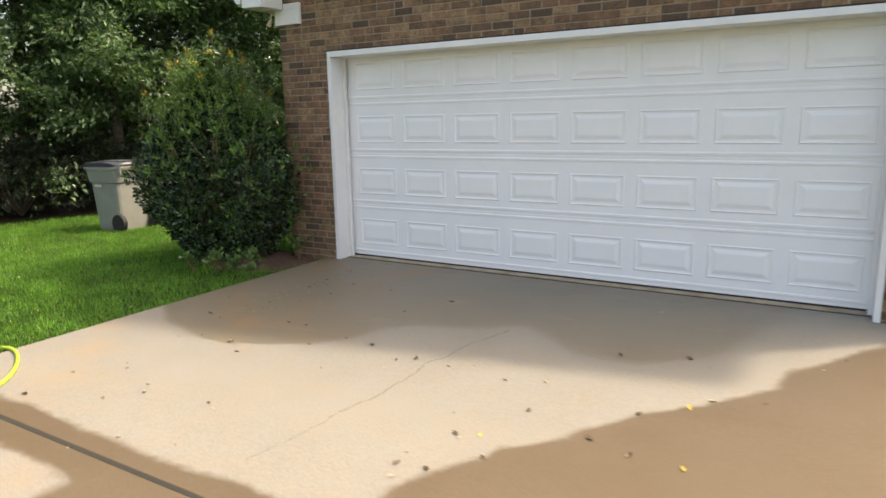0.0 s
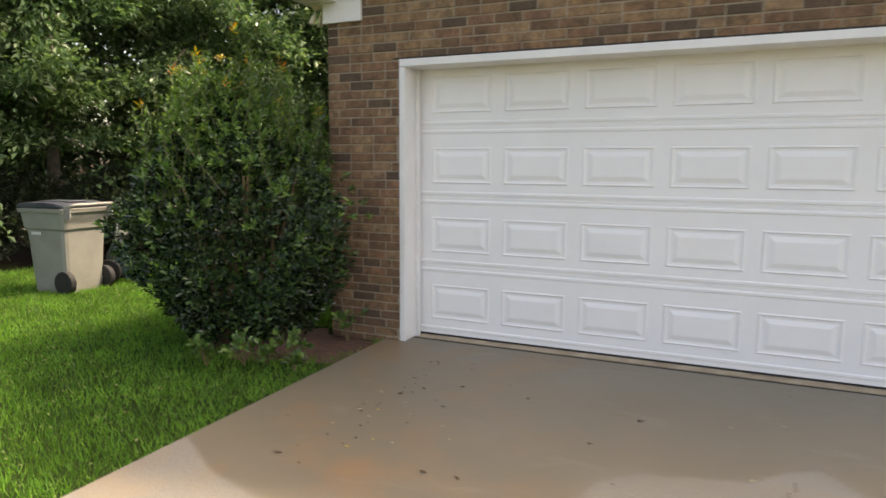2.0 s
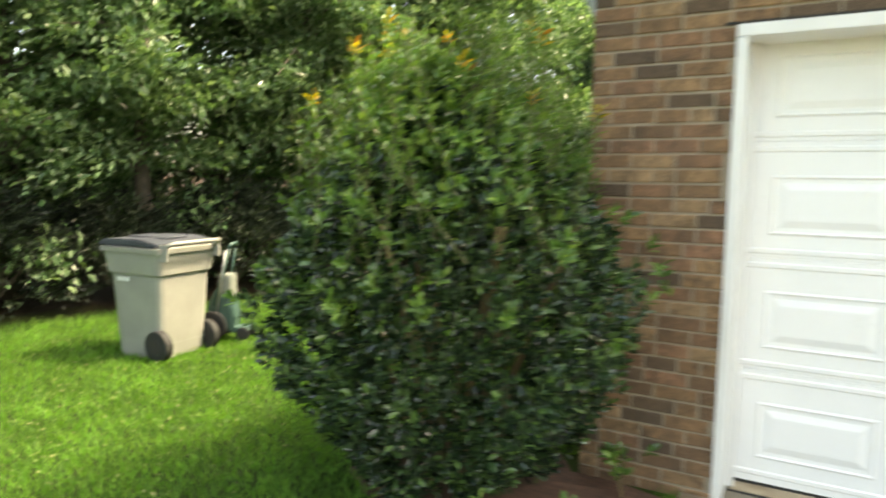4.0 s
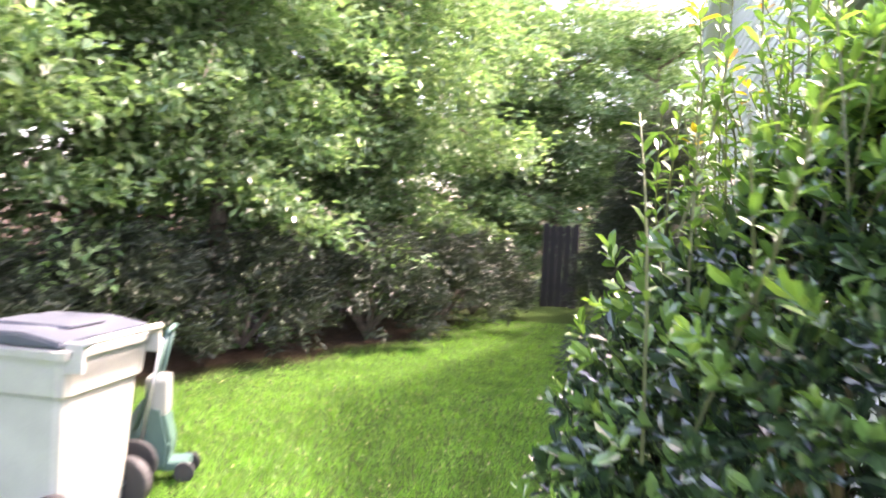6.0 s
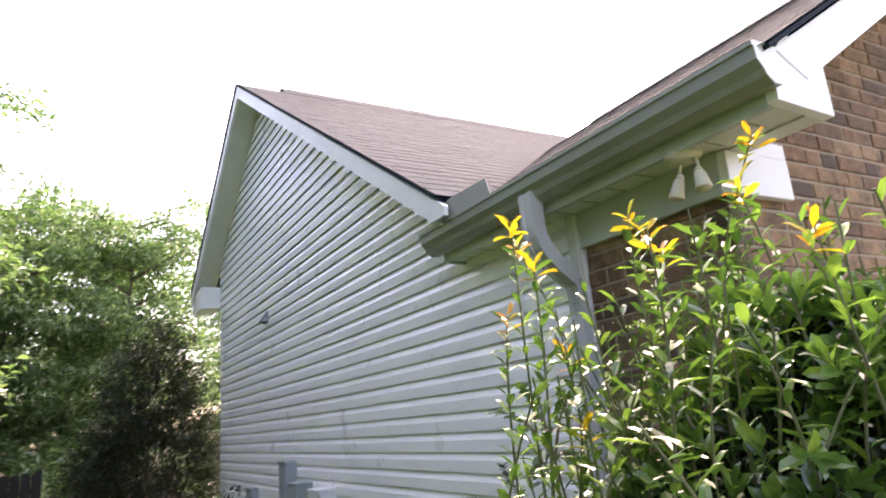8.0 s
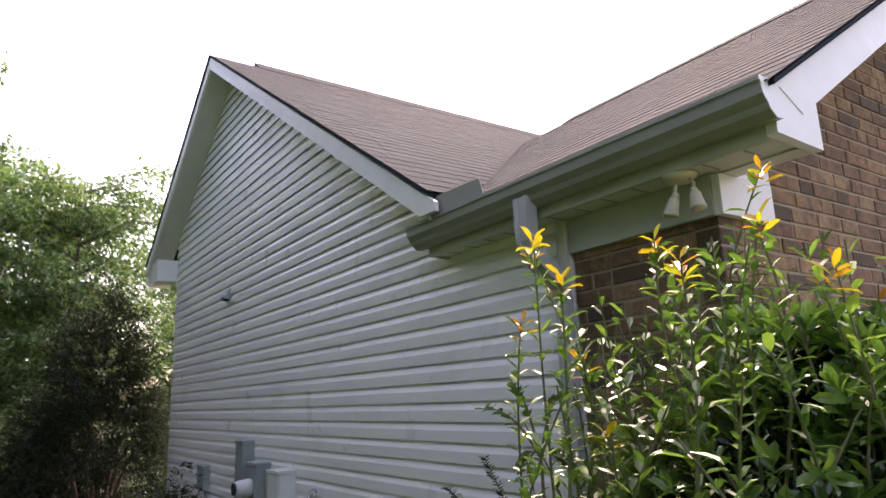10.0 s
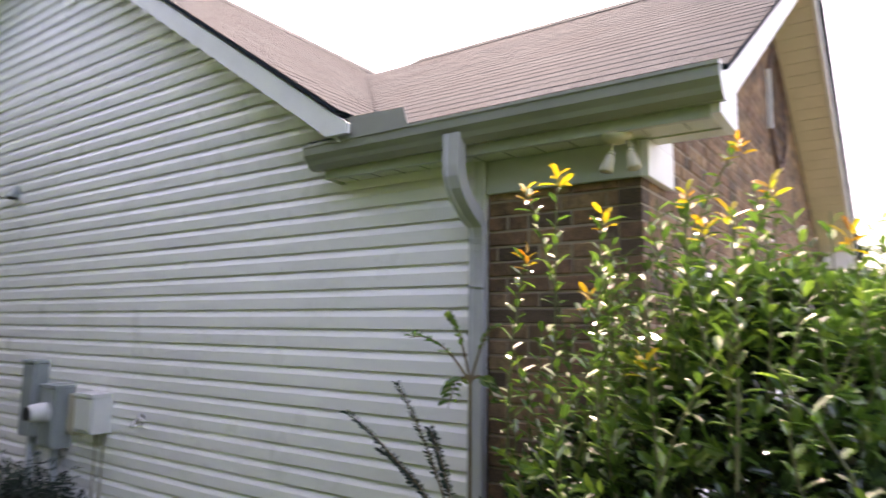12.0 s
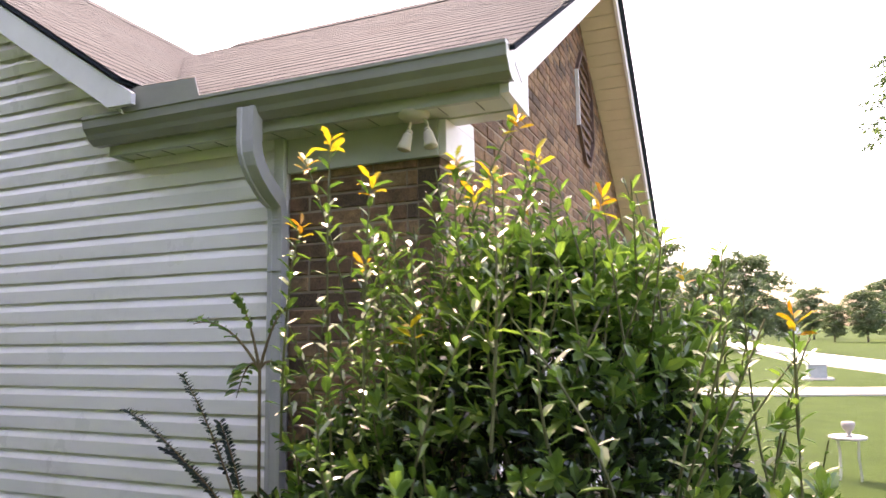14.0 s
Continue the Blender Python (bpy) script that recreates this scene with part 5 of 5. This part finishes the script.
spots = [(0, -7.5, 3.8, 20, 1.2), (1, -6.5, 6.2, 80, 1.1), (0, -5.9, 8.9, 200, 1.18), (1, -5.2, 12.2, 310, 1.2), (0, -4.4, 15.5, 130, 1.1), (3, -3.4, 13.6, 60, 1.08), (3, -1.4, 13.2, 200, 1.05), (1, -1.5, 17.5, 60, 1.0), (0, 1.5, 17.0, 250, 0.95),
         (1, -8.1, 1.2, 150, 1.05), (0, -8.0, -1.2, 300, 1.0), (1, -8.3, -3.6, 45, 1.0), (0, -8.8, -6.2, 10, 1.05),
         (2, -10.5, -0.2, 0, 0.64), (2, -10.2, 3.6, 120, 0.61), (2, -11.0, -4.0, 220, 0.64), (2, -9.8, 7.2, 40, 0.54), (2, -9.6, 11.5, 290, 0.51), (2, -13.5, 1.5, 80, 0.70), (2, -14.0, -2.5, 170, 0.70), (2, -13.0, 5.5, 10, 0.67),
         (2, -4.9, 13.6, 33, 0.56), (2, -6, 22, 50, 0.58), (2, -2, 24, 90, 0.58), (2, 3, 22, 130, 0.58), (2, 8.5, 20, 200, 0.58), (2, -14, 17, 20, 0.64), (2, -18, 8, 60, 0.70), (2, -18, -3, 90, 0.70), (2, -17, -10, 10, 0.70), (2, -10.5, 19, 310, 0.64), (2, 14, 19, 0, 0.64), (2, -12.0, -8.0, 200, 0.67), (1, -10.2, -8.0, 100, 1.0), (3, -6.3, 4.6, 70, 1.0), (3, -5.6, 7.3, 160, 1.0), (3, -7.0, 2.2, 250, 1.0)]
used = set()
for k, x, y, a, s in spots:
    m = pose(x, y, gz(x) + 0.005, 0, 0, a)
    if k in used:
        ob = copy_thing(kinds[k], m)
    else:
        ob = kinds[k]
        ob.matrix_basis = m
        used.add(k)
    ob.scale = (s, s, s)

# far side of the street
FAR = "distant rounded green tree across the street"
far = make_tree(6, 8.0, 3.6, 1.2, 11000, 0.32, FARLEAF, FAR, 90)
far_spots = [(47, -3.2, 0, 0.85), (52, -0.5, 60, 0.8), (74, -14.6, 20, 0.8), (78, -18.0, 140, 0.75), (76, -12.0, 220, 0.6), (95, -9.0, 30, 0.7), (92, -12, 70, 1.0), (90, -20, 10, 1.1), (78, -22, 300, 1.2), (60, 4, 30, 1.2), (95, -4, 80, 1.0), (88, -27, 40, 1.3), (70, -30, 100, 1.2)]
for i, (x, y, a, s) in enumerate(far_spots):
    s *= 0.8 if x > 70 else 1.0
    m = pose(x, y, -0.03, 0, 0, a)
    ob = copy_thing(far, m) if i else far
    if not i:
        far.matrix_basis = m
    ob.scale = (s, s, s)
tall = make_tree(9, 13.5, 3.0, 4.2, 15000, 0.22, FARLEAF, "tall tree with a high crown on the front lawn", 90)
tall.matrix_basis = pose(24.5, -9.3, -0.03, 0, 0, 0)


def ribbon(name, near, away, z, mat, label, category):
    n = len(near)
    v = [(x, y, z) for x, y in near] + [(x, y, z) for x, y in away]
    v += [(x, y, z - 0.05) for x, y, z in v]
    f = [(k, k + 1, n + k + 1, n + k) for k in range(n - 1)]
    f += [(2 * n + k, k, k + 1, 2 * n + k + 1) for k in range(n - 1)] + [(n + k, n + k + 1, 3 * n + k + 1, 3 * n + k) for k in range(n - 1)]
    f = [tuple(q) for q in f]
    tagged(raw(name, v, f, mat, None), label, category, kind="structure")


ribbon("road", [(13.0, -15), (19.5, -8.6), (25.4, -6.4), (34.7, -4.1), (100, 2.0)], [(18.0, -19), (25.0, -11.4), (33, -8.4), (46, -6.4), (100, -2.5)], 0.0, PALECON, "pale sunlit street beyond the lawn", "road")
ribbon("pavement", [(14.2, 6.0), (16.0, -2.0), (16.7, -4.7), (17.9, -9.5)], [(16.2, 6.3), (18.1, -2.1), (18.7, -5.1), (19.9, -9.0)], 0.004, PALECON, "pale concrete path across the front lawn", "pavement")


def utility_box(x, y):
    u = holder("transformer_box", (x, y, -0.03), "grey utility box on a pad on the far lawn", "utility box")
    part("body", boxed(x - 0.25, x + 0.25, y - 0.27, y + 0.27, 0.0, 0.40, 0.02), GREYBOX, u)
    part("lid", boxed(x - 0.27, x + 0.27, y - 0.29, y + 0.29, 0.40, 0.44, 0.015), GREYBOX, u)
    part("pad", boxed(x - 0.4, x + 0.4, y - 0.45, y + 0.45, -0.07, 0.0), PALECON, u)


utility_box(22.3, -3.9)


def garden_bench(x, y):
    t = holder("garden_table", (x, y, -0.03), "small weathered grey metal garden table on the lawn", "table")
    part("top", lathe(bmesh.new(), [(0.185, 0.40), (0.20, 0.41), (0.20, 0.425), (0.185, 0.432), (0.05, 0.434)], (x, y, 0), 24), SPOUT, t)
    for k in range(4):
        a = k * math.pi / 2 + 0.6
        part("leg", tube(bmesh.new(), [(x + 0.15 * math.cos(a), y + 0.15 * math.sin(a), 0.405), (x + 0.13 * math.cos(a), y + 0.13 * math.sin(a), 0.2), (x + 0.15 * math.cos(a), y + 0.15 * math.sin(a), -0.055)], 0.011, 6), TRIM, t)
    u = holder("urn", (x - 0.08, y, 0.435), "small stone urn standing on the garden table", "urn")
    part("bowl", lathe(bmesh.new(), [(0.04, 0.4345), (0.04, 0.445), (0.018, 0.46), (0.022, 0.485), (0.055, 0.52), (0.072, 0.57), (0.070, 0.60), (0.05, 0.605)], (x - 0.08, y, 0), 20), STONE, u, smooth=True)


garden_bench(6.16, -2.29)


def far_house(x, y):
    h = holder("far_house", (x, y, 0), "pale house across the street", "house")
    part("wall", boxed(x - 4, x + 4, y - 6, y + 6, -0.1, 2.7), WHITE, h)
    part("roof", prism(bmesh.new(), [(x - 4.5, 2.6), (x, 5.0), (x + 4.5, 2.6)], "y", y - 6.4, y + 6.4), SHINGLE, h)
    for k in (-4, -1, 3):
        part("window", boxed(x - 4.05, x - 4.0, y + k - 0.5, y + k + 0.5, 1.0, 2.2), LID, h)
    part("door", boxed(x - 4.05, x - 4.0, y + 0.8, y + 1.7, 0, 2.05), DARKWOOD, h)


far_house(84, -25)
far_house(150, -10.0)

# ---------------------------------------------------------------- lawn blades near the walk
def blades():
    rng = np.random.default_rng(2)
    n = 250000
    x, y = rng.uniform(-6.6, EDGE - 0.004, n), rng.uniform(-4.6, 8.5, n)
    keep = (x - 0.42 * np.minimum(y, 6.5) + 6.7 > rng.normal(0, 0.22, n)) & ~((x > XS - 0.05) & (y > -0.02)) & ~(((x - BC.x - 0.30) ** 2 / 0.50 + (y - BC.y - 0.16) ** 2 / 0.20 < 1))
    keep &= rng.random(n) < np.clip(1.25 - 0.10 * np.hypot(x + 1.5, y + 1.5), 0.3, 1)
    x, y = x[keep], y[keep]
    n = len(x)
    t = rng.random(n) * 6.28
    h, w = rng.uniform(0.025, 0.065, n), rng.uniform(0.002, 0.0042, n)
    zg = np.array([gz(v) - 0.002 for v in x])
    lx, ly = rng.normal(0, 0.02, n), rng.normal(0, 0.02, n)
    v = np.stack([np.stack([x - w * np.cos(t), y - w * np.sin(t), zg], 1), np.stack([x + w * np.cos(t), y + w * np.sin(t), zg], 1), np.stack([x + lx, y + ly, h + zg], 1)], 1)
    f = np.arange(3 * n).reshape(n, 3)
    tagged(raw("grass", v.reshape(-1, 3).tolist(), f.tolist(), GRASS, None), "short mown green grass blades", "grass", kind="stuff")


blades()


def clippings():
    """Pale dry bits and clover that fleck the mown lawn."""
    rng = np.random.default_rng(9)
    n = 5200
    x, y = rng.uniform(-5.6, EDGE - 0.02, n), rng.uniform(-4.5, 4.0, n)
    keep = ((x - BC.x) ** 2 + (y - BC.y) ** 2 > 0.95) & ~((x > XS - 0.1) & (y > -0.05))
    x, y = x[keep], y[keep]
    n = len(x)
    pos = np.stack([x, y, np.array([gz(v) for v in x]) + rng.uniform(0.018, 0.045, n)], 1)
    ln = rng.uniform(0.012, 0.030, n)
    ob = leaf_mesh("grass_clippings", pos, rng.normal(0, 1, (n, 3)) * (1, 1, 0.25), rng.normal(0, 0.35, (n, 3)) + (0, 0, 1), ln, ln * 0.55, CLIPPING, None, simple=True)
    tagged(ob, "pale dry clippings and clover flecking the mown lawn", "grass", kind="stuff")


clippings()

# ---------------------------------------------------------------- small pieces of the walls and roofs, last
BH, BL, JT = 0.0677, 0.2032, 0.0095


def brick_verts(x0, x1, z0, z1, depth=0.095):
    c = 0.004
    return [(x0, c, z0), (x1, c, z0), (x1, c, z1), (x0, c, z1), (x0 + c, 0, z0 + c), (x1 - c, 0, z0 + c), (x1 - c, 0, z1 - c), (x0 + c, 0, z1 - c),
            (x0, depth, z0), (x1, depth, z0), (x1, depth, z1), (x0, depth, z1)]


BRF = [(4, 5, 6, 7), (0, 1, 5, 4), (1, 2, 6, 5), (2, 3, 7, 6), (3, 0, 4, 7), (0, 8, 9, 1), (1, 9, 10, 2), (2, 10, 11, 3), (3, 11, 8, 0)]
brick_meshes = {}


def brick_mesh(w):
    k = round(w, 3)
    if k not in brick_meshes:
        me = bpy.data.meshes.new("brick")
        me.from_pydata(brick_verts(0, k, 0, BH - JT), [], BRF)
        me.materials.append(BRICK)
        brick_meshes[k] = me
    return brick_meshes[k]


def brick_face(wall, width, courses, spans, turn, singles, seed):
    """Running bond in a frame whose x runs along the wall and whose y goes into it."""
    rng = random.Random(seed)
    verts, faces = [], []
    for r in range(-1, courses):
        z = r * BH
        for lo, hi in spans(z, z + BH):
            x = -(BL / 2 if r % 2 else 0.0)
            while x < hi:
                w = BL * rng.choice((1, 1, 1, 1, 0.5, 0.75))
                a, b = max(x, lo), min(x + w - JT, hi)
                x += w
                if b - a < 0.025:
                    continue
                jig = Vector((rng.uniform(-0.001, 0.001), rng.uniform(-0.0035, 0.002), rng.uniform(-0.001, 0.001)))
                if singles(a, z):
                    ob = new("brick", brick_mesh(b - a))
                    ob.matrix_world = turn @ Matrix.Translation(Vector((a, 0, z)) + jig)
                    place_under(ob, wall)
                else:
                    k = len(verts)
                    verts += [tuple(turn @ (Vector(p) + jig)) for p in brick_verts(a, b, z, z + BH - JT)]
                    faces += [tuple(k + j for j in f) for f in BRF]
    if verts:
        raw("brickwork", verts, faces, BRICK, wall, kind="stuff")


def front_spans(z0, z1):
    a, b = 0.0, XR - XW
    if z1 > under_rake(XW):
        a = (z1 + 0.13 - GEZ) / GK + GEX - XW
        b = 2 * GRX - 2 * XW - a
    if b - a < 0.1:
        return []
    return [(a, -XW), (DW - XW, b)] if z0 < DH - 0.02 else [(a, b)]


brick_face(front_wall, XR - XW, 75, front_spans, pose(XW, 0, 0.0), lambda a, z: (a < -XW and z < 2.5) or (a < 2.6 and DH - 0.02 < z < 2.65), 3)
brick_face(side_wall, 0.6, 38, lambda a, b: [(0.0, 0.60)] if b < 2.50 else [], pose(XW, 0.70, 0.0, 0, 0, -90), lambda a, z: z > 0.9, 5)

shingles(garage_roof, (GEX, 0, GEZ), (0, 1, 0), (GRX - GEX, 0, GRZ - GEZ), int(glen / EXPOSE), garage_limits, 220)
shingles(main_roof, (0, MEY, MEZ), (1, 0, 0), (0, MRY - MEY, MRZ - MEZ), int(mlen / EXPOSE), main_limits, 160)
